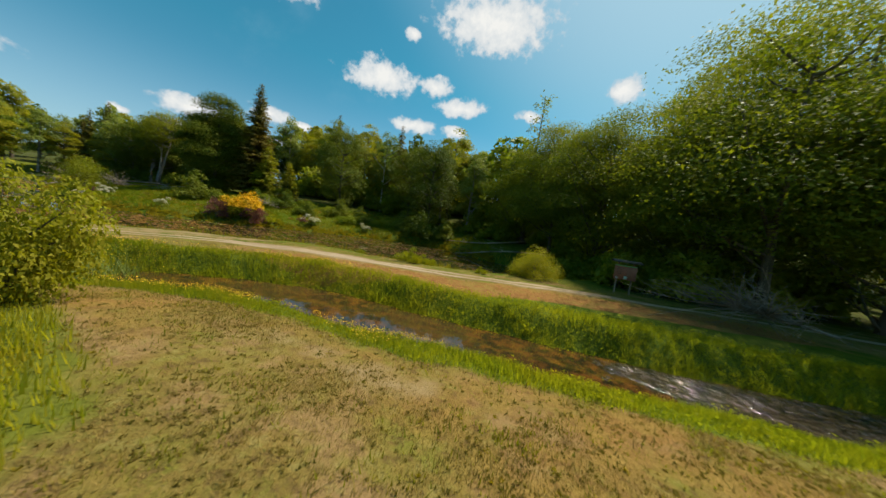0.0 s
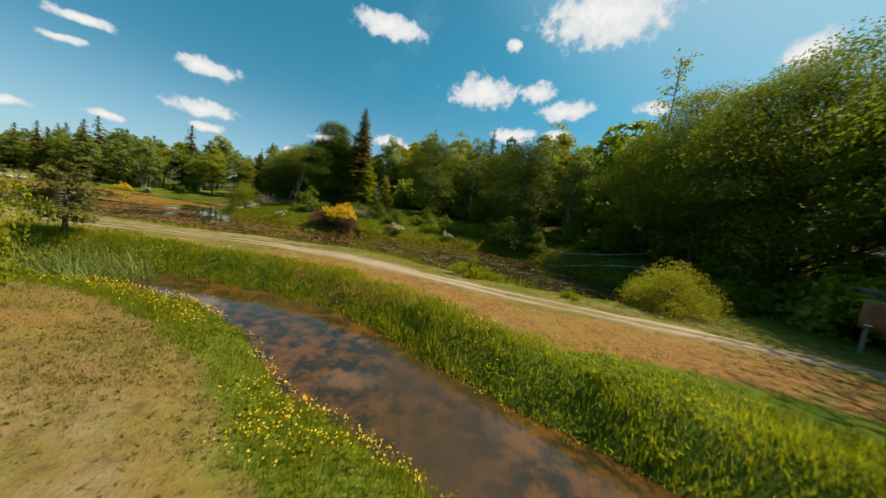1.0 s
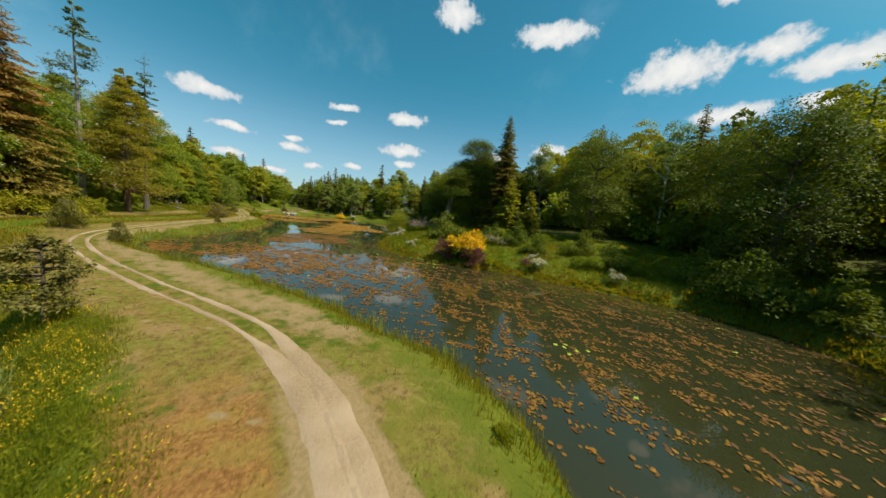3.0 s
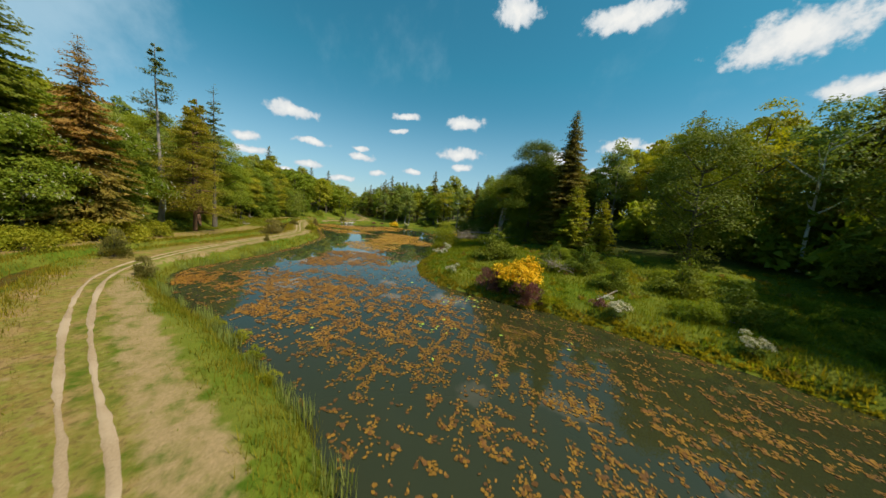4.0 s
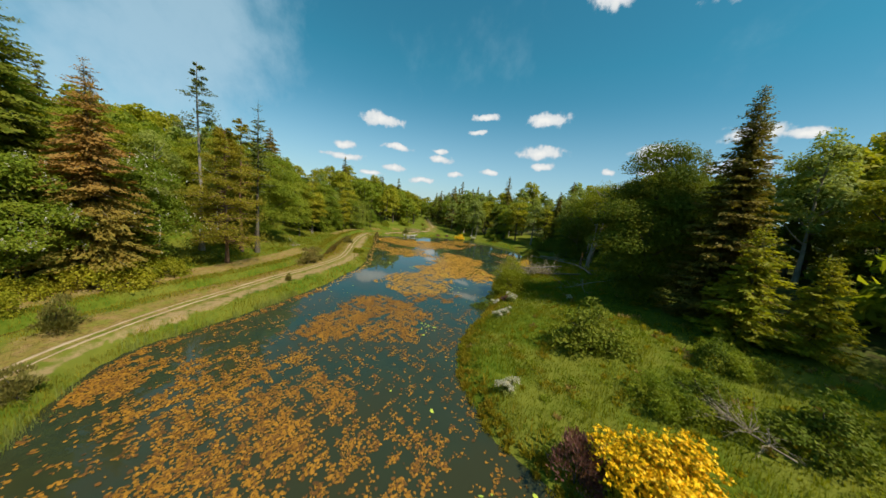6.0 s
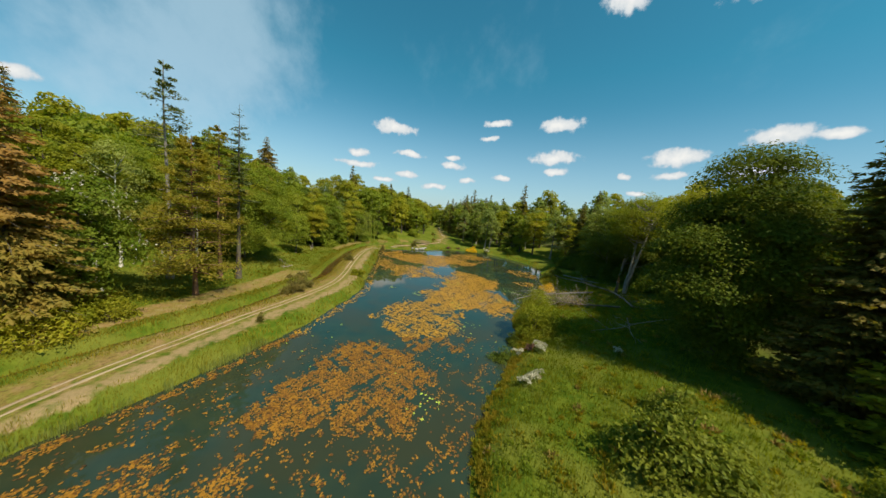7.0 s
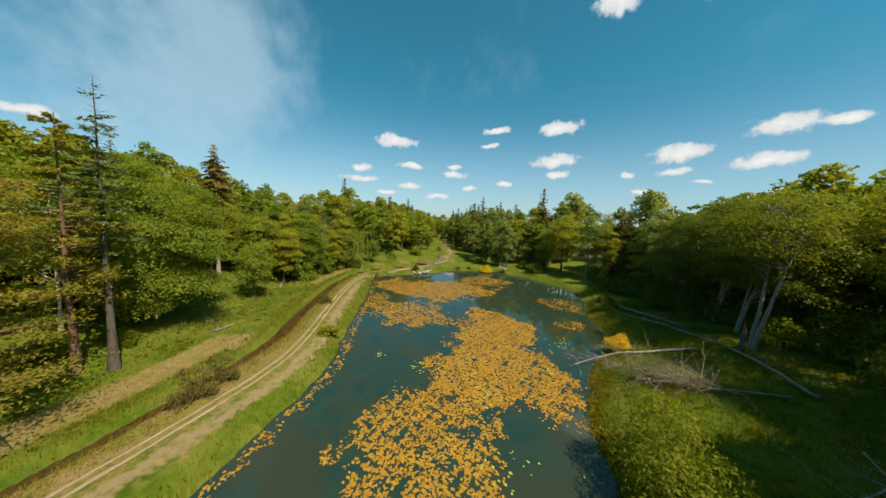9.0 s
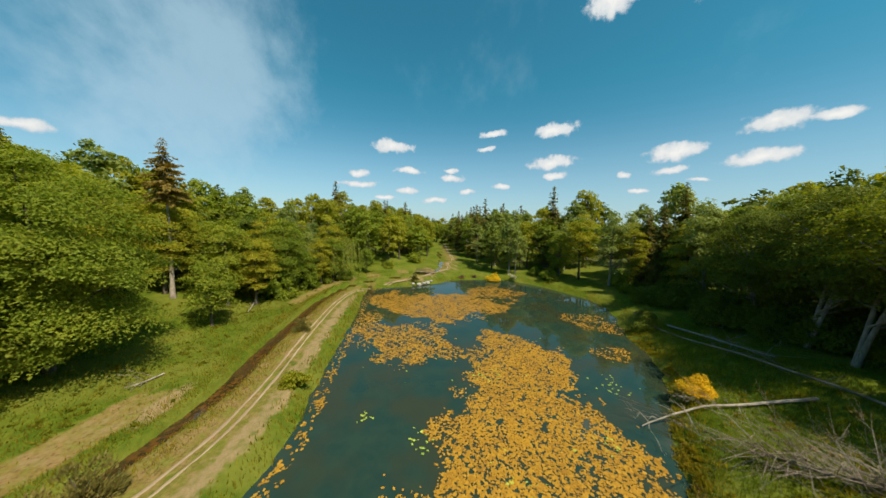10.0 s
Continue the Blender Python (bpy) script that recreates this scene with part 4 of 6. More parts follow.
def bush(seed, rad, h, mat, leaf=0.16, n=2600, clumps=26, name="shrub", stems=9, aspect=0.6, stem_mat=None, flowers=None, flower_n=0, flower_size=0.12, upright=False, flower_side=None, skirt=0.0):
    """A shrub: a fan of stems and uneven leaf clumps down to the ground, with flowers where it has them."""
    r = np.random.default_rng(seed)
    root = new(name)
    wood, crown = Shape(), Shape()
    d = unit(r.normal(size=(clumps, 3)))
    d[:, 2] = np.abs(d[:, 2])
    az = np.arctan2(d[:, 1], d[:, 0])
    lobe = 1 + 0.25 * np.sin(2 * az + r.uniform(0, 6)) + 0.15 * np.sin(3 * az + r.uniform(0, 6))
    c = d * r.uniform(0.45, 0.82, (clumps, 1)) * np.array([rad, rad, h]) * lobe[:, None]
    c[:, 2] = np.maximum(c[:, 2], skirt * h + 0.12 * h)
    size = r.uniform(0.22, 0.40, clumps) * min(rad, h)
    for k in r.choice(clumps, min(stems, clumps), replace=False):
        b = np.array([r.normal(0, 0.08 * rad), r.normal(0, 0.08 * rad), -0.2])
        m = np.array([c[k, 0] * 0.35, c[k, 1] * 0.35, c[k, 2] * 0.6])
        tube(wood, [b, m, c[k]], [0.018 * rad + 0.012, 0.012 * rad + 0.008, 0.006], 5)
    w = size ** 2 / np.sum(size ** 2)
    pick = r.choice(clumps, n, p=w)
    e = unit(r.normal(size=(n, 3)))
    e[:, 2] = np.abs(e[:, 2]) * 1.15 - 0.4
    q = c[pick] + e * (size[pick] * r.uniform(0.55, 1.12, n))[:, None]
    q[:, 2] = np.maximum(q[:, 2], 0.04 + 0.06 * r.uniform(size=n))
    if upright:
        leaves(crown, q, leaf, r, aspect, 0.1, along=unit(q * np.array([0.5, 0.5, 1]) + 1e-6) + 0.2 * e)
    else:
        leaves(crown, q, leaf, r, aspect, 0.6, out=e * 1.3, bent=leaf < 0.18)
    part("stems", wood, stem_mat or M_BARK, root, smooth=True)
    part("foliage", crown, mat, root)
    if flowers:
        fl = Shape()
        if flower_side is None:
            keep = q[q[:, 2] > 0.4 * h]
        else:
            keep = q[(q[:, 2] > 0.30 * h) & ((q[:, :2] @ np.array(flower_side)) > -0.55 * rad)]
        k = keep[r.integers(0, len(keep), flower_n)]
        out = unit(k - np.array([0, 0, 0.2 * h]))
        leaves(fl, k + out * 0.12 + r.normal(0, 0.05, k.shape), flower_size, r, 0.8, 0.3, out=out)
        part("blossom", fl, flowers, root)
    return root


def weeping(seed, h, rad, mat):
    r = np.random.default_rng(seed)
    root = new("tree")
    wood, crown = Shape(), Shape()
    at = stem(wood, r, h * 0.7, 0.4, 0.05, 0.3)
    for k in range(150):
        a, f = r.uniform(0, 2 * np.pi), math.sqrt(r.uniform(0.02, 1))
        x, y = math.cos(a) * rad * f, math.sin(a) * rad * f
        z1 = h * (0.62 + 0.4 * math.sqrt(max(0, 1 - f * f))) * r.uniform(0.9, 1.03)
        z0 = max(0.4, z1 * r.uniform(0.05, 0.45))
        n = int((z1 - z0) / 0.42)
        z = np.linspace(z1, z0, n)
        q = np.column_stack([x + 0.1 * (z1 - z) * x / rad + r.normal(0, 0.12, n), y + 0.1 * (z1 - z) * y / rad + r.normal(0, 0.12, n), z])
        leaves(crown, q, 0.75, r, 0.3, 0.1, along=np.tile([x / rad * 0.2, y / rad * 0.2, -1.0], (n, 1)))
        if k % 6 == 0:
            p = at(h * 0.5)
            tube(wood, [p, (p + [x, y, z1]) / 2 + np.array([0, 0, 0.6]), [x, y, z1]], [0.12, 0.07, 0.02], 4)
    part("trunk", wood, M_BARK, root, smooth=True)
    part("crown", crown, mat, root)
    return root


PROTO = {}


def plant(kind, make, x, y, scale=1.0, turn=None, label="", category="tree", group="", dz=0.0, squeeze=1.0):
    """Sets a plant of a kind on the ground; the first one is built, the next are copies."""
    turn = rng.uniform(0, 360) if turn is None else turn
    m = pose(x, y, height(x, y) + dz, 0, 0, turn)
    if kind not in PROTO:
        ob = make()
        PROTO[kind] = (ob, scale, squeeze)
        ob.matrix_basis = m @ Matrix.Diagonal((scale, scale, scale * squeeze, 1))
    else:
        src, s0, q0 = PROTO[kind]
        k = scale / s0
        ob = copy_thing(src, m @ Matrix.Diagonal((k, k, k * squeeze / q0, 1)))
    return tagged(ob, label, category, group)


# ---- the south slope: single trees ----
plant("dark_fir", lambda: conifer(11, 27, 6.8, 0.03, M_FIR, per=12, step=0.42, spray=0.5, droop=0.32, power=0.55, ragged=0.34), -58, -11, 1.05, label="tall dark green fir with drooping boughs", category="fir")
plant("rust_spruce", lambda: conifer(12, 24, 5.6, 0.06, M_SPRUCE_RUST, per=10, step=0.42, spray=0.46, droop=0.38, power=0.72, bare=0.2, ragged=0.42), -59, -4.1, 1.0, label="ailing spruce with rusty brown needles", category="spruce")
plant("tall_pine", lambda: pine(13, 29, 2.8, 0.60, M_PINE_BLUE, M_GREYBARK, 34, 80, 0.36, 0.9, 0.0, 18), -74.3, -2.4, 1.03, label="tall slender pine with a sparse grey-green top", category="pine")
plant("dead_top_pine", lambda: pine(14, 24, 4.4, 0.28, M_PINE, M_PINEBARK, 60, 130, 0.38, 0.8), -78.3, 1.9, 1.0, label="Scots pine with an orange stem and olive needles", category="pine")
plant("snag", lambda: conifer(15, 28, 2.7, 0.42, M_PINE_BLUE, M_BARK, step=0.42, per=6, droop=0.12, spray=0.5, bare=0.72, power=0.6), -79.3, 4.2, 1.0, label="tall half-dead pine with bare fine branches", category="dead tree")
plant("bushy_pine", lambda: pine(16, 21.0, 5.6, 0.15, M_PINE, M_PINEBARK, 110, 260, 0.32, 0.95), -70.4, 3.4, 1.0, label="broad bushy pine with golden-olive needles", category="pine", group="pines on the slope")
plant("chestnut", lambda: broadleaf(17, 15, 5.0, 0.05, 90, 230, 0.30, M_LEAF, candles=260), -63.6, -3.2, 1.0, label="round green horse chestnut with white blossom", category="chestnut", group="chestnuts")
plant("chestnut", None, -54.5, -7.0, 0.9, label="round green horse chestnut with white blossom", category="chestnut", group="chestnuts")
plant("maple", lambda: broadleaf(18, 21, 7.6, -0.05, 125, 680, 0.27, M_LEAF, twigs=8, flat=0.34), -90, -0.5, 1.0, label="broad green maple with foliage to the ground", category="tree", group="maples")
plant("maple", None, -98, -10.5, 1.0, 130, label="broad green maple with foliage to the ground", category="tree", group="maples")
plant("birch", lambda: broadleaf(19, 17, 3.4, 0.25, 60, 110, 0.27, M_LEAF_PALE, M_BIRCH, open_=0.1, girth=0.62, twigs=8, flat=0.7), -74.2, -8.4, 1.05, label="slender white-stemmed birch among the trees", category="birch", group="birches")
plant("birch", None, -84, -5, 1.0, label="slender white-stemmed birch among the trees", category="birch", group="birches")
plant("stem_spruce", lambda: conifer(20, 27, 3.7, 0.62, M_SPRUCE_RUST, M_DEAD, step=0.42, per=8, spray=0.5, droop=0.45, ragged=0.42, twigs=70), -112.4, -6, 1.0, label="tall spruce with a bare pale stem and brown crown", category="spruce")
plant("dead_small", lambda: bare_tree(21, 8, 2.0, M_DEAD, boughs=16, clear=0.25), -117, 5.0, 1.0, label="small bleached dead tree", category="dead tree")
plant("willow", lambda: weeping(22, 13.5, 8.0, M_WILLOW), -143, 14.5, 0.92, label="weeping willow with pale yellow-green strands", category="willow")
plant("lime", lambda: broadleaf(23, 20, 6.2, 0.08, 80, 65, 0.6, M_LEAF), -105, 4.5, 0.55, label="round green broadleaved tree", group="broadleaved trees")
plant("lime", None, -152, 21.5, 0.42, label="round green broadleaved tree", group="broadleaved trees")

# ---- the north bank: single trees ----
plant("beech", lambda: broadleaf(31, 22, 6.6, -0.06, 150, 700, 0.24, M_LEAF_BEECH, twigs=6, flat=0.5), -51, 62.6, 1.0, label="massive dark green beech with foliage to the ground", category="beech")
plant("beech", None, -57.5, 72, 0.85, label="massive dark green beech with foliage to the ground", category="beech")
plant("big_spruce", lambda: conifer(32, 24.0, 4.3, 0.02, M_SPRUCE, per=13, step=0.34, spray=0.44, droop=0.24, power=0.7, ragged=0.42), -42.3, 62.7, 1.0, label="tall dark pointed spruce beside a beech", category="spruce")
plant("larch", lambda: conifer(33, 10, 3.2, 0.05, M_LEAF_YELLOW, per=7, step=0.34, spray=0.42, droop=0.2, power=0.7), -38.2, 60.6, 1.1, label="young larch with fresh yellow-green needles", category="larch", group="larches")
plant("larch", None, -35.2, 63.5, 0.85, label="young larch with fresh yellow-green needles", category="larch", group="larches")
plant("oak", lambda: broadleaf(34, 20, 5.2, 0.45, 90, 240, 0.24, M_LEAF_YELLOW, M_GREYBARK, lean=(0.04, 0.06), open_=0.3, trunks=2, twigs=24, girth=0.8), -75, 74.6, 1.0, label="spreading oak with fresh yellow-green leaves and leaning stems", category="oak", group="oaks")
plant("oak", None, -64.5, 76, 0.95, label="spreading oak with fresh yellow-green leaves and leaning stems", category="oak", group="oaks")
# oaks seen from their shaded side: dark leaf colour stands in for backlighting
plant("shade_oak", lambda: broadleaf(36, 20, 6.4, 0.18, 110, 260, 0.26, M_LEAF_DARK, M_GREYBARK, lean=(0.10, 0.03), trunks=2, twigs=18, girth=0.8), -80, 79.5, 0.95, label="tall oak with pale leaning stems, leaves darkened for shade", category="oak", group="oaks")
plant("shade_oak", None, -84.5, 81.5, 1.0, label="tall oak with pale leaning stems, leaves darkened for shade", category="oak", group="oaks")
plant("shade_oak", None, -91, 84, 0.9, label="tall oak with pale leaning stems, leaves darkened for shade", category="oak", group="oaks")
plant("birch", None, -16.6, 75.5, 1.25, label="slender white-stemmed birch among the trees", category="birch", group="birches")
plant("birch", None, -66, 80, 1.1, label="slender white-stemmed birch among the trees", category="birch", group="birches")
plant("thin_tree", lambda: broadleaf(35, 18, 5.8, -0.05, 120, 260, 0.22, M_LEAF_DARK, twigs=20, open_=0.1, flat=0.5), -24.5, 67, 1.08, label="dark green feathery tree with foliage to the ground", group="broadleaved trees")
plant("thin_tree", None, -8, 68, 1.0, label="dark green feathery tree with foliage to the ground", group="broadleaved trees")
plant("thin_tree", None, -2.5, 59, 1.05, label="dark green feathery tree with foliage to the ground", group="broadleaved trees")
plant("thin_tree", None, -34, 80, 0.9, label="dark green feathery tree with foliage to the ground", group="broadleaved trees")

# ---- woods ----
FILL = {
    "wood_a": lambda: broadleaf(41, 18, 5.2, 0.04, 58, 230, 0.36, M_LEAF, twigs=6, flat=0.36),
    "wood_b": lambda: broadleaf(42, 20, 5.0, 0.10, 58, 230, 0.36, M_LEAF_YELLOW, twigs=8, flat=0.36),
    "wood_c": lambda: broadleaf(43, 17, 4.8, 0.03, 56, 225, 0.36, M_LEAF_DARK, twigs=5, flat=0.36),
    "wood_d": lambda: broadleaf(44, 19, 3.9, 0.12, 70, 120, 0.38, M_LEAF_PALE, M_GREYBARK, open_=0.1, twigs=14, flat=0.6),
    "wood_e": lambda: conifer(45, 22, 4.2, 0.05, M_SPRUCE, step=0.5, per=8, spray=0.62, droop=0.38),
}
FAR_FILL = {
    "wood_a": lambda: broadleaf(46, 18, 5.2, 0.04, 50, 38, 0.85, M_LEAF, twigs=2),
    "wood_b": lambda: broadleaf(47, 20, 5.0, 0.10, 50, 38, 0.85, M_LEAF_YELLOW, twigs=2),
    "wood_c": lambda: broadleaf(48, 17, 4.8, 0.03, 50, 38, 0.85, M_LEAF_DARK, twigs=2),
    "wood_d": lambda: broadleaf(49, 19, 4.2, 0.10, 48, 34, 0.8, M_LEAF_PALE, M_GREYBARK, twigs=2),
    "wood_e": lambda: conifer(50, 22, 4.6, 0.04, M_SPRUCE, step=0.85, per=7, spray=1.25, droop=0.4, power=0.75),
}
LABELS = {"wood_a": "green broadleaved tree at the wood's edge", "wood_b": "broadleaved tree with fresh yellow-green leaves", "wood_c": "dark green broadleaved tree in the wood",
          "wood_d": "pale-leaved birch in the wood", "wood_e": "dark pointed spruce standing in the wood"}


FAR = []


def wood(n, xr, yr, ok, weights, tall, gap=6.0, seed=1, far=False):
    r = np.random.default_rng(seed)
    got, kinds = [], list(FILL)
    for _ in range(n * 8):
        x, y = r.uniform(*xr), r.uniform(*yr)
        k = kinds[r.choice(5, p=np.array(weights) / sum(weights))]
        s = r.uniform(*tall) * (1.12 if k == "wood_e" else 1.0)
        turn = r.uniform(0, 360)
        if len(got) >= n or not ok(x, y) or any((x - a) ** 2 + (y - b) ** 2 < gap * gap for a, b in got):
            continue
        got.append((x, y))
        q = r.uniform(0.9, 1.15)
        if far:
            FAR.append((k, pose(x, y, height(x, y), 0, 0, turn) @ Matrix.Diagonal((s, s, s * q, 1))))
        else:
            plant(k, FILL[k], x, y, s, turn, LABELS[k], "spruce" if k == "wood_e" else "tree", "trees of the wood", squeeze=q)


def join_far():
    """The far and hidden rows of the woods as one mass."""
    vs, ls, st, mi, mats, nv, nl = [], [], [], [], [], 0, 0
    made = {k: f() for k, f in FAR_FILL.items()}
    for k, m in FAR:
        for src in made[k].children:
            me = src.data
            v = np.empty(len(me.vertices) * 3, np.float32)
            me.vertices.foreach_get("co", v)
            l, a = np.empty(len(me.loops), np.int32), np.empty(len(me.polygons), np.int32)
            me.loops.foreach_get("vertex_index", l)
            me.polygons.foreach_get("loop_start", a)
            mm = np.array(m)
            vs.append(v.reshape(-1, 3) @ mm[:3, :3].T + mm[:3, 3])
            ls.append(l + nv)
            st.append(a + nl)
            if me.materials[0] not in mats:
                mats.append(me.materials[0])
            mi.append(np.full(len(a), mats.index(me.materials[0]), np.int32))
            nv += len(me.vertices)
            nl += len(l)
    me = bpy.data.meshes.new("far_woods")
    me.vertices.add(nv)
    me.vertices.foreach_set("co", np.concatenate(vs).ravel().astype(np.float32))
    me.loops.add(nl)
    me.loops.foreach_set("vertex_index", np.concatenate(ls))
    me.polygons.add(sum(len(a) for a in st))
    me.polygons.foreach_set("loop_start", np.concatenate(st))
    for mat in mats:
        me.materials.append(mat)
    me.polygons.foreach_set("material_index", np.concatenate(mi))
    me.update(calc_edges=True)
    for root in made.values():
        for ob in (*root.children, root):
            bpy.data.objects.remove(ob)
    tagged(new("far_woods", me), "mixed green woods covering the far slopes", "forest", kind="stuff")


def north_edge(x):
    return np.interp(x, [-330, -200, -152, -146, -128, -112, -98, -86, -76, -62, -50, -36, -20, -6, 4, 10, 14], [74, 68, 65, 73, 82, 87, 86, 86, 84, 82, 78, 86, 79, 71, 57, 45, 37])


def south_edge(x):
    return np.interp(x, [-330, -240, -190, -165, -150, -125, -112, -100, -90, -80, -60, -50], [60, 54, 46, 36, 19, 9, 3, -4, -8, -12, -17, -17])


wood(100, (-150, 8), (36, 112), lambda x, y: north_edge(x) < y < north_edge(x) + 14 and not (-58 < x < -30 and y < 86), (4, 4, 3, 3, 0.8), (0.72, 1.08), 4.6, 2)
# extra dense row, mostly dark leaf, added to block light and deepen shade
wood(24, (-112, -58), (80, 100), lambda x, y: north_edge(x) + 2 < y < north_edge(x) + 13, (2, 1, 6, 1, 1.0), (0.85, 1.1), 3.6, 21)
wood(36, (-150, 20), (60, 130), lambda x, y: north_edge(x) + 14 < y < north_edge(x) + 36, (4, 4, 2, 1, 0.3), (1.0, 1.3), 6.5, 3, True)
wood(95, (-160, -46), (-75, 6), lambda x, y: south_edge(x) - 27 < y < south_edge(x) and not (-111 < x < -92 and y > -11), (5, 6, 1, 2, 0.5), (0.72, 1.0), 5.4, 5)
wood(60, (-150, -84), (-30, 16), lambda x, y: south_edge(x) - 11 < y < south_edge(x) and not (-116 < x < -100 and y > -9), (5, 5, 1, 2, 0.3), (0.5, 0.85), 3.4, 22)
wood(75, (-330, -148), (60, 140), lambda x, y: y > north_edge(x) and y < north_edge(x) + 34, (3, 2, 2, 3, 3.2), (0.9, 1.2), 6.0, 4, True)
wood(45, (-200, -40), (-100, -20), lambda x, y: south_edge(x) - 55 < y < south_edge(x) - 25, (4, 3, 2, 1, 0.3), (0.75, 1.0), 7.5, 6, True)
wood(55, (-185, -88), (-75, -12), lambda x, y: south_edge(x) - 48 < y < south_edge(x) - 14, (5, 4, 2, 2, 0.7), (0.9, 1.15), 5.0, 23, True)
wood(100, (-330, -160), (-30, 58), lambda x, y: south_edge(x) - 45 < y < south_edge(x), (5, 5, 1, 2, 0.8), (0.85, 1.12), 5.5, 7, True)
wood(16, (-350, -300), (52, 92), lambda x, y: True, (4, 3, 2, 1, 0.5), (0.8, 1.1), 6.0, 13, True)
wood(40, (-460, -330), (0, 150), lambda x, y: True, (4, 3, 2, 1, 0.5), (1.0, 1.4), 8.0, 8, True)
wood(26, (6, 60), (46, 110), lambda x, y: y > 52 or x > 20, (4, 4, 3, 1, 0), (0.9, 1.25), 7.0, 10, True)
wood(8, (-48, 20), (-60, -22), lambda x, y: True, (4, 3, 3, 1, 1.5), (0.8, 1.0), 9.0, 9, True)
wood(14, (-160, 30), (95, 150), lambda x, y: y > north_edge(x) + 34, (4, 4, 3, 1, 0.4), (1.1, 1.4), 8.0, 11, True)
wood(18, (38, 80), (0, 48), lambda x, y: True, (4, 4, 3, 1, 0.5), (0.9, 1.25), 7.0, 12, True)
join_far()

# near wood east of the pond: overhanging, in leaf
plant("near_tree", lambda: broadleaf(51, 15, 6.2, 0.0, 95, 620, 0.155, M_LEAF_MID, twigs=26), 24.5, 26, 1.35, label="big broadleaved tree shading the track", group="trees at the track")
plant("near_tree_b", lambda: broadleaf(52, 13, 6.5, 0.12, 95, 420, 0.14, M_LEAF_MID, twigs=20), 21.8, 17.6, 1.5, label="overhanging tree with fresh yellow-green leaves", group="trees at the track")
for px, py, s, kind in ((18.5, 32, 1.15, "near_tree"), (25, 27, 1.25, "near_tree"), (20, 35, 1.3, "near_tree"), (14, 47, 1.1, "near_tree"), (30, 20, 1.2, "near_tree_b"), (15.5, 38, 1.1, "near_tree_b"),
                        (28, 16, 1.1, "near_tree"), (21, 21.5, 0.95, "near_tree"), (30, 21, 1.75, "near_tree"), (17, 44, 1.3, "near_tree"), (34, 30, 1.8, "near_tree")):
    plant(kind, None, px, py, s, label="big broadleaved tree shading the track" if kind == "near_tree" else "overhanging tree with fresh yellow-green leaves", group="trees at the track")
plant("bare_poplar", lambda: bare_tree(53, 24, 3.0, M_BARK, "tree", 40, 420, M_LEAF_YELLOW, clear=0.4), 14, 46, 1.0, label="tall thin tree almost bare of leaves")

plant("thicket", lambda: bush(54, 3.0, 4.0, M_LEAF, 0.50, 1400, 36, "thicket_bush", 8), 15, 21.5, 0.8, label="dark undergrowth bush at the wood's edge", category="bush", group="undergrowth")


def undergrowth(n, xr, yr, ok, seed, size=(0.6, 1.2)):
    r = np.random.default_rng(seed)
    for _ in range(n):
        x, y = r.uniform(*xr), r.uniform(*yr)
        s, t = r.uniform(*size), r.uniform(0, 360)
        if ok(x, y):
            plant("thicket", None, x, y, s, t, "dark undergrowth bush at the wood's edge", "bush", "undergrowth")


undergrowth(22, (13, 32), (19.5, 34), lambda x, y: y > 31 - 0.75 * x, 1)
undergrowth(26, (-2, 24), (36, 56), lambda x, y: y > north_edge(x) + 2, 2)
undergrowth(34, (-46, 12), (50, 92), lambda x, y: north_edge(x) + 8 < y < north_edge(x) + 20, 6, (1.1, 1.6))
undergrowth(26, (-34, 34), (72, 96), lambda x, y: True, 7, (1.8, 2.5))
undergrowth(95, (-150, 0), (60, 100), lambda x, y: north_edge(x) - 1 < y < north_edge(x) + 9, 3)
undergrowth(110, (-165, -46), (-25, 34), lambda x, y: south_edge(x) - 6 < y < south_edge(x) + 1.5 and not (-116 < x < -104 and y > -6), 4, (0.7, 1.3))
undergrowth(40, (-320, -150), (10, 95), lambda x, y: abs(y - north_edge(x) - 2) < 3 or abs(y - south_edge(x) + 2) < 3, 5, (0.8, 1.4))

for px, py, s in ((-63, 76, 1.2), (-67, 78, 1.1), (-75, 79, 1.0), (-60, 74, 1.0), (-83, 83, 1.1), (-90, 83, 1.0), (-95, 82, 0.9), (-87, 86, 1.2)):
    plant("thicket", None, px, py, s, label="dark undergrowth bush at the wood's edge", category="bush", group="undergrowth")

# understorey in dark leaf: the wood's deep shade is painted into the foliage
plant("dark_thicket", lambda: bush(75, 3.2, 4.6, M_LEAF_DARK, 0.30, 3600, 44, "thicket_bush", 8), -63, 74, 1.0, label="understorey bush with the wood's shade put into its leaf colour", category="bush", group="understorey")
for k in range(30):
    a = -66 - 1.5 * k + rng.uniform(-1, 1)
    plant("dark_thicket", None, a, north_edge(a) - 3.5 + rng.uniform(-1.5, 5), rng.uniform(0.75, 1.35), label="understorey bush with the wood's shade put into its leaf colour", category="bush", group="understorey")

# ---- shrubs ----
plant("hazel", lambda: bush(61, 2.0, 2.9, M_LEAF_YELLOW, 0.10, 12000, 50, "hazel_bush", 16), -9.6, 5.9, 0.86, squeeze=1.6, label="dense green hazel bush on the stream bank", category="bush")
plant("willow_bush", lambda: bush(62, 2.6, 2.6, M_LEAF_YELLOW, 0.095, 17000, 70, "willow_bush", 18, aspect=0.45), 7.2, 19.6, 0.82, label="rounded yellow-green willow bush by the track", category="bush")
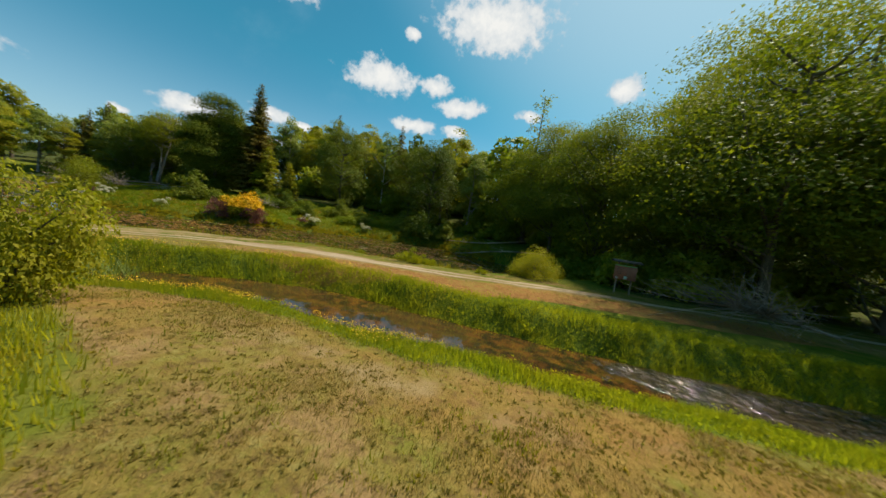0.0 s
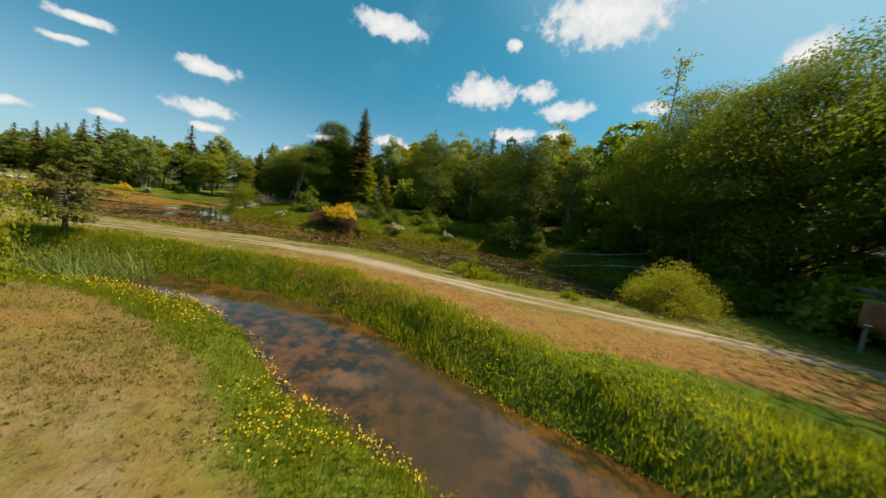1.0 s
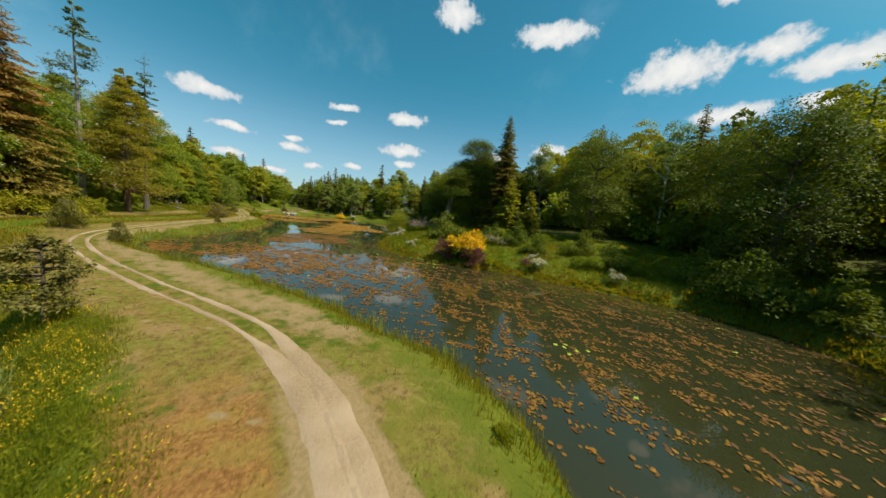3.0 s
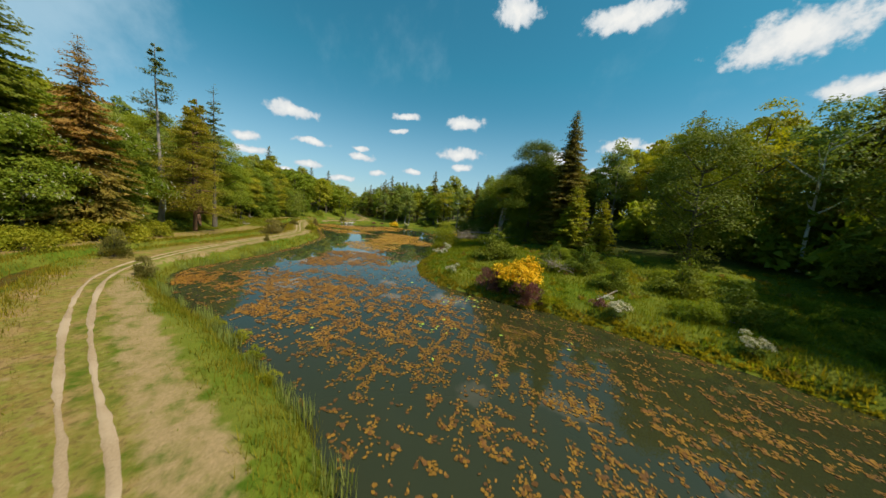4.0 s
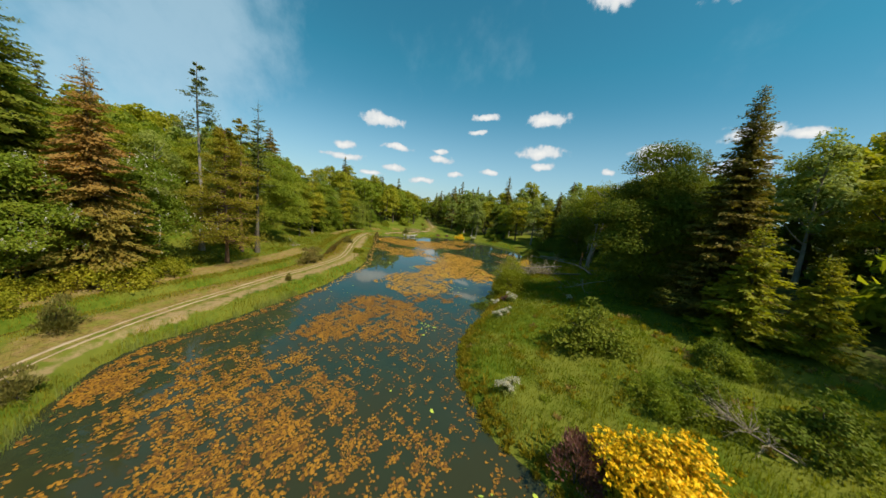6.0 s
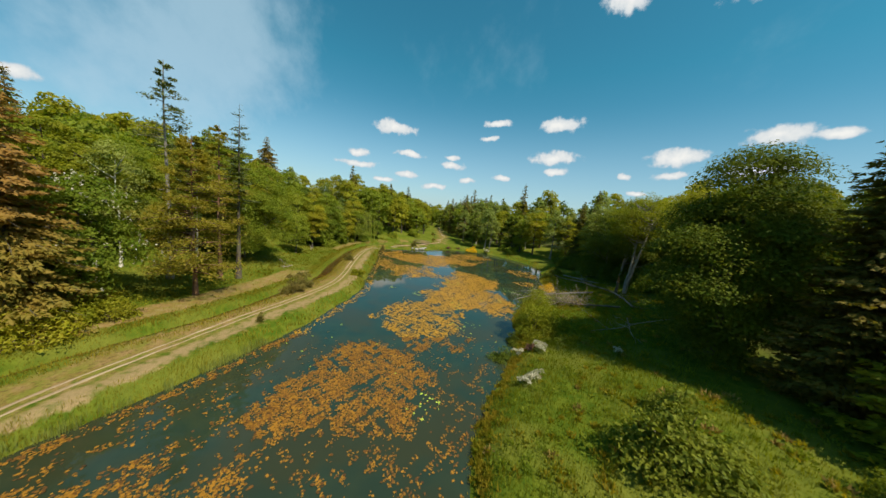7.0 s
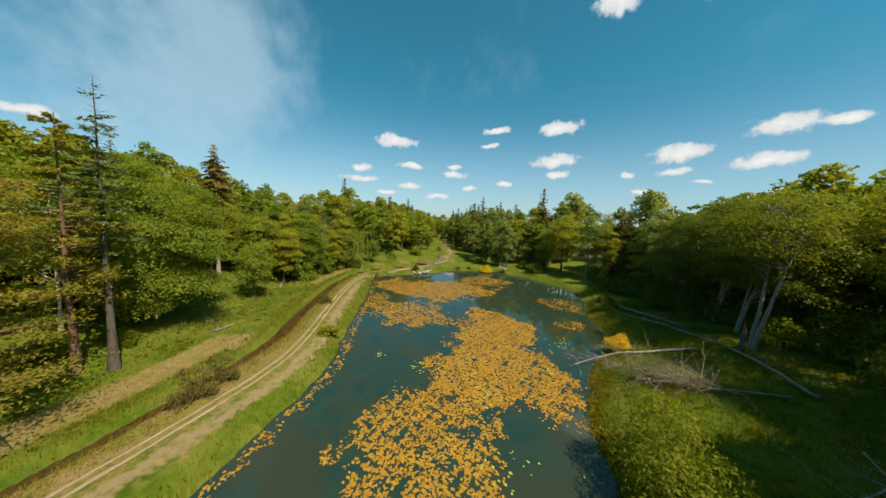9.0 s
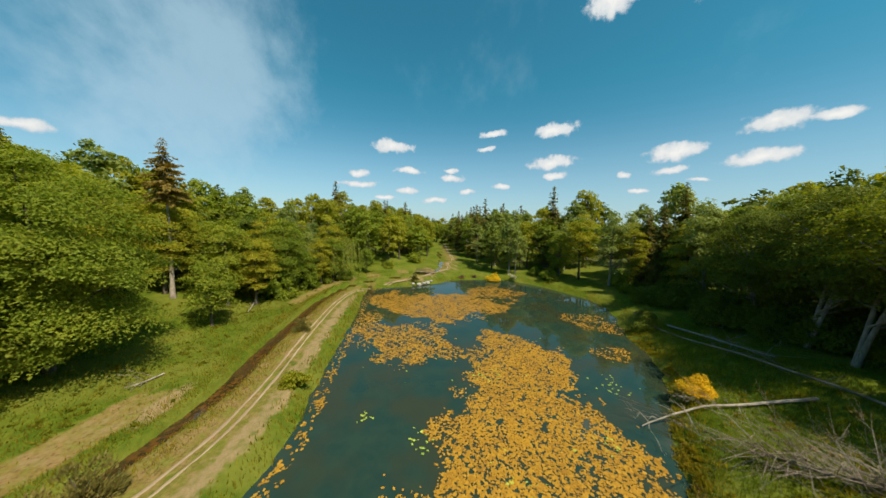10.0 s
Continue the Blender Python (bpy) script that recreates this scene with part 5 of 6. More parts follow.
plant("broom", lambda: bush(63, 2.7, 3.7, M_LEAF_YELLOW, 0.2, 4000, 80, "broom_bush", 12, flowers=M_BROOM, flower_n=9500, flower_size=0.16, flower_side=(0.0, 0.3)), -28.7, 41.3, 1.0, label="large broom bush covered in golden blossom", category="bush", group="broom bushes")
plant("purple", lambda: bush(64, 1.5, 2.6, M_PURPLE, 0.2, 2600, 24, "purple_shrub", 10, upright=True, aspect=0.3), -30.8, 38.8, 1.25, label="dull purple-brown shrub beside the broom", category="bush", group="purple shrubs")
plant("purple", None, -26.7, 40.6, 1.2, label="dull purple-brown shrub beside the broom", category="bush", group="purple shrubs")
plant("broom", None, -81.2, 62.2, 0.62, label="small broom bush with golden blossom by the water", category="bush", group="broom bushes")
plant("broom", None, -143.5, 62.5, 0.95, label="large broom bush covered in golden blossom", category="bush", group="broom bushes")
plant("laurel", lambda: bush(65, 3.3, 4.2, M_LEAF_DARK, 0.3, 4200, 40, "shrub", 10), -41, 47.5, 1.0, label="dense dark green shrub in the meadow", category="bush", group="meadow shrubs")
for px, py, s in ((-33, 49, 0.6), (-29, 52, 0.75), (-24, 50, 0.6), (-20, 55, 0.8), (-15, 53, 0.7), (-3, 50, 1.0), (-7, 53, 0.8), (1, 48.5, 0.75), (-44.5, 51, 0.5), (-36, 55, 0.5), (-98, 73, 0.6), (-101, 76, 0.6), (-57, 42.8, 0.45), (-61, 46, 0.35)):
    plant("laurel", None, px, py, s, label="dense dark green shrub in the meadow", category="bush", group="meadow shrubs")
plant("slope_bush", lambda: bush(74, 2.8, 2.4, M_LEAF_YELLOW, 0.22, 4200, 50, "shrub", 10), -49, -4.6, 1.0, label="wide yellow-green bush on the slope", category="bush", group="slope bushes")
for px, py, s in ((-52.6, -5.4, 0.95), (-45, -6.4, 0.95), (-41, -7.5, 1.0), (-47, -8.5, 1.1), (-37, -9, 1.0), (-56.8, -1.4, 1.35), (-61.2, -0.6, 1.2), (-66, -3.5, 0.8), (-80, -2, 0.8), (-84, 1.0, 0.7)):
    plant("slope_bush", None, px, py, s, label="wide yellow-green bush on the slope", category="bush", group="slope bushes")
plant("bank_bush", lambda: bush(71, 0.9, 1.0, M_LEAF_YELLOW, 0.14, 1500, 16, "bank_shrub", 7, upright=True, aspect=0.35), -1.6, 18.9, 1.25, label="low yellow-green shrub on the pond's rim", category="bush", group="bank shrubs")
for px, py, s in ((-0.5, 19.2, 0.9), (-25.2, 42.4, 1.6), (3.2, 18.2, 0.55), (-5.6, 20.4, 0.45), (-3.0, 20.2, 0.6), (-23.4, 18.0, 0.9), (-25.8, 16.8, 1.0), (-20.5, 18.8, 0.7), (-28, 15.2, 0.7)):
    plant("bank_bush", None, px, py, s, label="low yellow-green shrub on the pond's rim", category="bush", group="bank shrubs")
plant("scrub", lambda: bush(72, 2.2, 1.9, M_LEAF, 0.15, 5200, 40, "scrub_bush", 9, aspect=0.45), -33, 47, 1.0, label="low green scrub in the meadow", category="bush", group="meadow scrub")
for k in range(26):
    a, b, s = rng.uniform(-38, -4), rng.uniform(0, 12), rng.uniform(0.55, 1.05)
    plant("scrub", None, a, np.interp(a, [-36, -24, -4], [46.5, 47.5, 51.5]) + b, s, label="low green scrub in the meadow", category="bush", group="meadow scrub")
plant("bronze", lambda: bush(73, 0.8, 1.0, M_PURPLE, 0.14, 700, 14, "bronze_shrub", 6), -22.2, 45.2, 1.0, label="small withered reddish shrub beside white blossom", category="bush", group="withered shrubs")
for px, py, s in ((-56.9, 46.3, 1.0), (-146.5, 52.5, 1.3), (-147, 57, 1.2)):
    plant("bronze", None, px, py, s, label="small withered reddish shrub beside white blossom" if px > -100 else "small reddish shrub on the far bank", category="bush", group="withered shrubs")
plant("rhodo", lambda: bush(66, 4.2, 5.8, M_LEAF_YELLOW, 0.25, 9500, 70, "rhododendron", 10, aspect=0.4), -62.6, 49.8, 1.0, label="rounded yellow-green rhododendron at the water's edge", category="bush")
plant("white", lambda: bush(67, 0.9, 1.7, M_LEAF_PALE, 0.12, 1300, 18, "blossom_shrub", 6, flowers=M_WHITE, flower_n=1700, flower_size=0.075, flower_side=(0.0, 0.0)), -37.2, 37.6, 0.85, label="small shrub full of white blossom", category="bush", group="white shrubs")
for px, py, s in ((-20.4, 45, 1.1), (-12.8, 48, 0.9), (-56, 46.9, 0.9), (-50.5, 42.5, 0.75), (-53.4, 54.3, 0.6), (-51, 43.6, 0.75), (-143, 68.8, 1.5), (-57, 44.8, 0.7)):
    plant("white", None, px, py, s, label="small shrub full of white blossom", category="bush", group="white shrubs")
plant("juniper", lambda: bush(68, 1.3, 2.0, M_JUNIPER, 0.22, 2400, 26, "juniper", 9, upright=True, aspect=0.3), -38.8, 8.3, 0.9, label="low olive juniper beside the track", category="bush", group="junipers")
for px, py, s in ((-46.5, 3.2, 1.3), (-74, 14.6, 1.4), (-76.5, 15.2, 1.3), (-103, 18.2, 1.0), (-130.6, 25.4, 1.1), (-140.5, 36.8, 1.1), (-63, 14.8, 0.5), (-35, 0.0, 1.0)):
    plant("juniper", None, px, py, s, label="low olive juniper beside the track", category="bush", group="junipers")
plant("path_bush", lambda: bush(69, 1.5, 2.0, M_LEAF_YELLOW, 0.24, 2200, 22, "shrub", 8), -88.2, 22.3, 1.0, label="round yellow-green bush between track and pond", category="bush")
plant("pinelet", lambda: pine(70, 2.9, 1.35, 0.16, M_JUNIPER, M_BARK, 36, 120, 0.16, 0.9), -17.4, 10.5, 1.0, label="young leaning pine on the stream bank", category="pine")


# ---- grass, reeds, flowers, water lilies ----
def blades(shape, p, h, w, r, lean=0.35):
    n = len(p)
    a = r.uniform(0, 2 * np.pi, n)
    o = np.stack([np.cos(a), np.sin(a), np.zeros(n)], 1)
    s = np.stack([-o[:, 1], o[:, 0], np.zeros(n)], 1)
    hh = (h * r.uniform(0.55, 1.3, n))[:, None]
    ww = (w * r.uniform(0.7, 1.3, n))[:, None]
    tip = p + o * hh * r.uniform(0, lean * 1.6, (n, 1)) + np.array([0, 0, 1]) * hh
    v = np.stack([p - s * ww / 2, p + s * ww / 2, tip], 1)
    shape.add(v, tris=np.arange(3 * n).reshape(-1, 3))


def scatter(n, xr, yr, keep, r):
    """Random points on the ground where keep(x, y, dp, ds, south, nd) is above a random number."""
    x, y = r.uniform(*xr, n), r.uniform(*yr, n)
    z, dp, ds, south, nd = land(x, y)
    m = keep(x, y, dp, ds, south, nd) > r.uniform(size=n)
    return np.stack([x, y, z], 1)[m]


def grass(name, label, n, xr, yr, keep, h, w, mat, seed, lean=0.35):
    r = np.random.default_rng(seed)
    p = scatter(n, xr, yr, keep, r)
    s = Shape()
    tall = np.clip(0.95 + 0.55 * wobble(p[:, 0], p[:, 1], 0.8, seed) + 0.4 * wobble(p[:, 0], p[:, 1], 2.7, seed + 3), 0.35, 1.9)
    blades(s, p - np.array([0, 0, 0.02]), h * tall, w, r, lean)
    tagged(part(name, s, mat), label, "grass", kind="stuff")
    return p


def lush(x, y, dp, ds, south, nd):
    return (ds > 0.05) * np.where(south > 0, smoothstep(1.9, 1.2, ds + 0.35 * wobble(x, y, 0.8)), smoothstep(2.6, 1.2, ds + 0.5 * wobble(x, y, 0.9))) * smoothstep(-0.1, 0.25, ds)


bank = grass("stream_bank_grass", "lush tall green grass along the stream", 520000, (-24, 16), (2, 15.5), lush, 0.19, 0.017, M_GRASS, 1)
grass("overhanging_grass", "long grass hanging over the stream's edge", 150000, (-24, 16), (2, 15.5), lambda x, y, dp, ds, s, nd: (ds > 0.12) * smoothstep(0.7, 0.45, ds) * (s <= 0), 0.24, 0.022, M_GRASS, 13, 0.7)
grass("ditch_bank_grass", "lush green grass along the narrow ditch", 150000, (-130, -24), (-3, 24), lambda x, y, dp, ds, s, nd: (ds > 0.1) * smoothstep(3.0, 1.4, ds), 0.30, 0.055, M_GRASS_RIM, 2)


def straw_zone(x, y, dp, ds, south, nd):
    m, sand, soil, earth, _ = cover(x, y, dp, ds, south, nd)
    dt, _ = track_gap(x, y)
    return m * (dt > 0.9) * (0.3 + 0.7 * smoothstep(-0.2, 0.3, wobble(x, y, 1.4, 4))) * (1 - 0.6 * earth) * (1 - 0.8 * sand)


grass("mown_straw", "short dry mown grass on the meadow", 330000, (-12, 14), (0.3, 8.5), straw_zone, 0.06, 0.016, M_GRASS_DRY, 3, 0.9)
grass("track_side_straw", "short dry grass beside the track", 130000, (-50, 18), (3, 21), straw_zone, 0.08, 0.028, M_GRASS_DRY, 4, 0.8)
grass("green_tufts", "sparse green tufts in the mown grass", 60000, (-50, 18), (0.5, 21), lambda *a: straw_zone(*a) * (wobble(a[0], a[1], 1.3, 7) > 0.05), 0.11, 0.028, M_GRASS_MEADOW, 5, 0.6)
grass("coarse_tufts", "coarse tufts standing in the mown meadow", 110000, (-12, 14), (0.3, 8.5), lambda *a: straw_zone(*a) * smoothstep(0.15, 0.5, wobble(a[0], a[1], 3.1, 3)), 0.09, 0.02, M_GRASS_MEADOW, 14, 0.7)
grass("corner_herbs", "rank green grass and herbs under the bush", 60000, (-22, -2.5), (-9, 7), lambda x, y, dp, ds, s, nd: (s > 0) * smoothstep(-21, -14, x + 2 * wobble(x, y, 0.6)) * smoothstep(-9, -4, y + 1.5 * wobble(x, y, 0.7, 2)) * smoothstep(-3.4, -4.6, x + np.maximum(0, y - 3.0) * 1.5) * (ds > 0.3), 0.25, 0.03, M_GRASS, 6)


def rim(x, y, dp, ds, south, nd):
    return smoothstep(-0.35, 0.05, dp) * smoothstep(2.6, 1.2, dp + 0.5 * wobble(x, y, 0.7))


grass("pond_rim_grass_near", "rough grass and sedge along the pond's rim", 130000, (-60, 16), (8, 27), rim, 0.38, 0.032, M_GRASS_RIM, 7)
grass("pond_rim_grass_far", "rough grass and sedge along the pond's rim", 170000, (-148, 16), (8, 82), lambda *a: rim(*a) * ((a[0] < -58) | (a[1] > 27)), 0.5, 0.09, M_GRASS_RIM, 8)
grass("reeds_in_the_rim", "pale reeds standing in the shallow water", 60000, (-60, -10), (8, 24), lambda x, y, dp, ds, s, nd: smoothstep(-0.6, -0.2, dp) * smoothstep(0.7, 0.1, dp) * (wobble(x, y, 0.5, 2) > -0.1), 0.8, 0.05, M_REED, 9, 0.2)
grass("north_meadow_grass", "uneven meadow grass on the north bank", 260000, (-100, 8), (33, 80), lambda x, y, dp, ds, s, nd: (dp > 0.8) * smoothstep(24, 12, nd) * (nd > -1) * (y > 30), 0.40, 0.05, M_GRASS_MEADOW, 10)
grass("south_meadow_grass", "meadow grass on the south slope", 120000, (-170, -28), (-12, 30), lambda x, y, dp, ds, s, nd: (s > 1.5) * smoothstep(22, 12, s) * (1 - cover(x, y, dp, ds, s, nd)[0]), 0.26, 0.09, M_GRASS_RIM, 11)
grass("iris_reeds", "broad blades of reeds in the stream's bend", 1000, (-17, -11.5), (8.4, 11), lambda x, y, dp, ds, s, nd: (ds < 0.35) * 1.0, 0.75, 0.055, M_REED, 12, 0.95)


def tussocks(name, label, n, xr, yr, keep, size, per, leaf, mat, seed):
    """Low clumps of nettles, docks and coarse grass that make a meadow uneven."""
    r = np.random.default_rng(seed)
    p = scatter(n, xr, yr, keep, r)
    k = len(p)
    rad = (size * r.uniform(0.5, 1.5, k))[:, None]
    d = unit(r.normal(size=(k, per, 3))) * r.uniform(0.2, 1.0, (k, per, 1)) ** 0.5
    d[:, :, 2] = np.abs(d[:, :, 2]) * 0.75
    q = (p[:, None] + d * rad[:, None]).reshape(-1, 3)
    s = Shape()
    leaves(s, q, leaf, r, 0.42, 0.3, along=(d + np.array([0, 0, 0.7])).reshape(-1, 3))
    tagged(part(name, s, mat), label, "herbs", kind="stuff")


def north_meadow(x, y, dp, ds, s, nd):
    return (dp > 0.4) * smoothstep(30, 18, nd) * (y > 30) * (0.25 + 0.75 * smoothstep(-0.2, 0.4, wobble(x, y, 0.45, 3)))


tussocks("nettle_clumps", "dark green nettle clumps in the meadow", 1500, (-80, 6), (34, 78), north_meadow, 0.5, 34, 0.24, M_LEAF, 41)
tussocks("grass_tussocks", "yellow-green grass tussocks in the meadow", 1900, (-80, 6), (34, 78), north_meadow, 0.42, 30, 0.30, M_GRASS_RIM, 42)
tussocks("withered_tussocks", "withered straw-coloured tussocks in the meadow", 260, (-80, 6), (34, 70), north_meadow, 0.45, 26, 0.34, M_GRASS_DRY, 43)
tussocks("slope_tussocks", "yellow-green grass tussocks on the slope", 1300, (-130, -30), (-12, 20), lambda x, y, dp, ds, s, nd: (s > 1.5) * smoothstep(24, 12, s) * (1 - cover(x, y, dp, ds, s, nd)[0]) * (0.2 + 0.8 * (wobble(x, y, 0.5, 5) > 0)), 0.35, 22, 0.30, M_GRASS_RIM, 44)
tussocks("field_tussocks", "low green tufts left by the mower", 1300, (-9, 13), (0.2, 9), lambda *a: straw_zone(*a) * smoothstep(-0.3, 0.5, wobble(a[0], a[1], 1.1, 8)), 0.05, 18, 0.05, M_GRASS_RIM, 45)
tussocks("straw_tussocks", "tufts of mown yellow straw in the meadow", 8000, (-9, 13), (0.2, 9), straw_zone, 0.045, 14, 0.045, M_GRASS_DRY, 47)
tussocks("rim_tussocks", "grass tufts hanging over the pond's edge", 42000, (-100, 8), (33, 80), lambda x, y, dp, ds, s, nd: (dp > -0.1) * smoothstep(1.5, 0.7, dp) * (y > 30), 0.26, 26, 0.3, M_GRASS_RIM, 48)


def flowers(n, pts, seed, lift, keep):
    r = np.random.default_rng(seed)
    p = pts[keep(pts)]
    p = p[r.integers(0, len(p), n)] + np.array([0, 0, lift]) * r.uniform(0.7, 1.2, (n, 1))
    s = Shape()
    leaves(s, p, 0.028, r, 0.9, 2.0, bent=True)
    tagged(part("buttercups", s, M_FLOWER), "yellow buttercups in the bank grass", "flowers", kind="stuff")


def herbs(n, pts, seed):
    r = np.random.default_rng(seed)
    p = pts[wobble(pts[:, 0], pts[:, 1], 1.6, 3) > -0.2]
    c = p[r.integers(0, len(p), n // 9)] + np.array([0, 0, 0.12])
    q = np.repeat(c, 9, 0) + r.normal(0, 1, (len(c) * 9, 3)) * np.array([0.09, 0.09, 0.06])
    s = Shape()
    leaves(s, q, 0.085, r, 0.5, 1.0)
    tagged(part("bank_herbs", s, M_GRASS), "broad-leaved green herbs in the bank grass", "herbs", kind="stuff")


herbs(16000, bank, 22)
flowers(9000, bank, 21, 0.25, lambda p: (wobble(p[:, 0], p[:, 1], 0.9, 5) > np.where(D_STREAM(p[:, 0], p[:, 1]) > 0, -0.1, -0.2)) & (p[:, 0] < 1))

# lily patches: centre x, y, half length, half width, cover
LILIES = [(-119, 42, 11, 16, 0.9), (-101, 33, 8.5, 7.5, 0.75), (-95, 42, 2.5, 3.9, 0.6), (-92, 49, 7, 6, 1.0), (-77, 44, 7, 9, 0.95), (-84.5, 45.5, 7, 6.5, 0.95), (-97.5, 48, 5, 5, 0.9), (-71, 40, 4, 3.5, 0.6), (-62, 33, 4, 3, 0.6), (-109, 27.5, 6, 2.2, 0.6), (-80, 50, 4, 3, 0.8), (-105, 68, 6, 5, 0.45), (-93, 63, 2.5, 2.6, 0.5), (-129, 57, 7, 9, 0.7),
          (-124, 31, 8, 5.5, 0.8), (-68, 34, 9, 6.5, 0.75), (-56, 29, 5, 5.5, 0.7), (-51, 23.5, 4.5, 3.5, 0.75), (-49, 29, 3.5, 4, 0.6), (-36, 20, 9, 6.5, 0.6), (-27, 27, 10, 10, 0.42), (-42, 10.8, 3.4, 2.0, 0.8), (-12, 32, 13, 10, 0.3)]


def lily_cover(x, y, dp):
    c = np.zeros(x.shape)
    for cx, cy, a, b, k in LILIES:
        d = np.hypot((x - cx) / a, (y - cy) / b) + 0.42 * wobble(x, y, 0.38, cx) + 0.12 * wobble(x, y, 1.1, cy)
        c = np.maximum(c, k * smoothstep(1.1, 0.7, d))
    c = np.maximum(c, np.interp(x, [-64, -56, -45, -26, 20], [0, 0.10, 0.21, 0.19, 0.19]))
    c = np.maximum(c, 0.5 * smoothstep(-1.9, -0.9, dp) * (x < -38) * (y < np.interp(x, [-146, -100, -40], [30, 30, 22])))
    gaps = smoothstep(-0.3, 0.5, 0.55 * wobble(x, y, 1.3, 9) + 0.75 * wobble(x, y, 4.2, 3) + 1.0 * (c - 0.4))
    return c * gaps


def pads(name, label, n, xr, yr, size, mat, seed, density):
    r = np.random.default_rng(seed)
    x, y = r.uniform(*xr, n), r.uniform(*yr, n)
    _, dp, _, _, _ = land(x, y)
    m = (dp < -0.25) & (density(x, y, dp) > r.uniform(size=n))
    x, y = x[m], y[m]
    n = len(x)
    a0 = r.uniform(0, 2 * np.pi, n)
    ang = a0[:, None] + np.array([0.3, 1.45, 2.6, 3.7, 4.9, 6.0])[None]
    rad = (size * r.uniform(0.55, 1.25, n))[:, None] / 2 * r.uniform(0.8, 1.15, (n, 6))
    st = r.uniform(0.4, 0.95, n)[:, None]
    u, v = np.cos(ang - a0[:, None]) * rad, np.sin(ang - a0[:, None]) * rad * st
    px = x[:, None] + u * np.cos(a0)[:, None] - v * np.sin(a0)[:, None]
    py = y[:, None] + u * np.sin(a0)[:, None] + v * np.cos(a0)[:, None]
    pz = 0.012 + 0.02 * r.uniform(size=(n, 1)) + np.clip(r.normal(0, 0.11, (n, 1)) * u + r.normal(0, 0.11, (n, 1)) * v, -0.008, 0.06)
    ring = np.stack([px, py, pz], -1)
    base = np.arange(n)[:, None, None] * 6
    q = np.array([[0, 1, 2, 3], [0, 3, 4, 5]])[None] + base
    tagged(part(name, Shape().add(ring, q.reshape(-1, 4)), mat), label, "water lilies", kind="stuff")


pads("lily_pads_east", "rusty brown lily pads scattered on the pond", 240000, (-24, 15), (18, 47), 0.155, M_PAD_RUST, 31, lily_cover)
pads("lily_pads_middle", "orange lily pads in loose drifts on the pond", 215000, (-62, -24), (8, 47), 0.185, M_PAD_MID, 35, lily_cover)
pads("lily_pads_west", "dense golden-brown lily pads on the pond", 300000, (-146, -62), (16, 78), 0.27, M_PAD, 32, lily_cover)


pads("drowned_lily_leaves", "dark rotting lily leaves just under the surface", 230000, (-62, 15), (9, 47), 0.22, M_PAD_DEEP, 34, lambda x, y, dp: 0.75 * lily_cover(x, y, dp))


def green_zone(x, y, dp):
    c = np.zeros(x.shape)
    for cx, cy, a in ((-24.4, 29.6, 1.6), (-29.5, 34.5, 2.2), (-74.5, 41.5, 2.0), (-90, 43.7, 2.4), (-80.5, 35, 1.2), (-84, 30, 1.0), (-66, 41, 2.0), (-78, 50.5, 1.4), (-19, 37, 0.9), (-8, 29, 1.0), (-86, 57, 2.0), (-50, 33, 1.5)):
        c = np.maximum(c, 0.65 * smoothstep(1.3, 0.6, np.hypot(x - cx, y - cy) / a + 0.2 * wobble(x, y, 2.0)))
    return np.maximum(c, 0.006)


pads("green_lily_pads", "fresh green lily pads floating in small groups", 22000, (-100, 12), (10, 62), 0.28, M_PAD_GREEN, 33, green_zone)


# ---- dead wood ----
def log(name, pts, r0, r1, seed, label, twigs=0, spread=1.2, mat=None):
    r = np.random.default_rng(seed)
    p = np.array([(x, y, height(x, y) + dz) for x, y, dz in pts])
    p = smooth_line(p, 0.8)
    p[1:-1] += np.cumsum(r.normal(0, 0.035, (len(p) - 2, 3)), 0) * np.array([1, 1, 0.4])
    s = Shape()
    tube(s, p - p[0], np.linspace(r0, r1, len(p)), 8)
    root = new(name)
    root.location = p[0]
    part("stem", s, mat or M_DEAD, root, smooth=True)
    if twigs:
        for _ in range(twigs):
            b = Shape()
            f = r.uniform(0.35, 1.0)
            a = p[int(f * (len(p) - 1))] - p[0]
            o = unit(p[-1] - p[0]) * r.uniform(0.1, 0.9) + r.normal(0, 0.7, 3) * np.array([1, 1, 0.55]) + np.array([0, 0, 0.2])
            e = a + o * spread * r.uniform(0.35, 1.1)
            m = (a + e) / 2 + r.normal(0, 0.13 * spread, 3) + np.array([0, 0, 0.08 * spread])
            tube(b, [a, m, e], [0.03, 0.018, 0.006], 4)
            for _ in range(4):
                q = m + (e - m) * r.uniform(0, 0.9)
                tube(b, [q, q + (o + r.normal(0, 0.5, 3)) * spread * 0.3], [0.011, 0.004], 3)
            part("branch", b, mat or M_DEAD, root)
    return tagged(root, label, "fallen tree")


log("fallen_tree", [(-77.2, 69.5, 0.3), (-78.2, 64, 0.35), (-79.2, 59.5, 0.6), (-79.6, 54.6, 1.0)], 0.16, 0.05, 1, "bleached fallen trunk lying out over the water", 16, 2.2)
log("fallen_tree", [(-66.8, 66.5, 0.3), (-70.5, 60.8, 0.5), (-74, 57.8, 0.8)], 0.16, 0.06, 2, "dead fallen tree with a fan of pale twigs", 130, 3.8, M_BRUSH)
log("fallen_tree", [(-100, 74.2, 0.5), (-92, 72.6, 0.6), (-84, 72.6, 0.7), (-74, 71.5, 0.6), (-66, 68.2, 0.3)], 0.07, 0.15, 3, "long fallen trunk at the foot of the oaks", 34, 2.2, M_BRUSH)
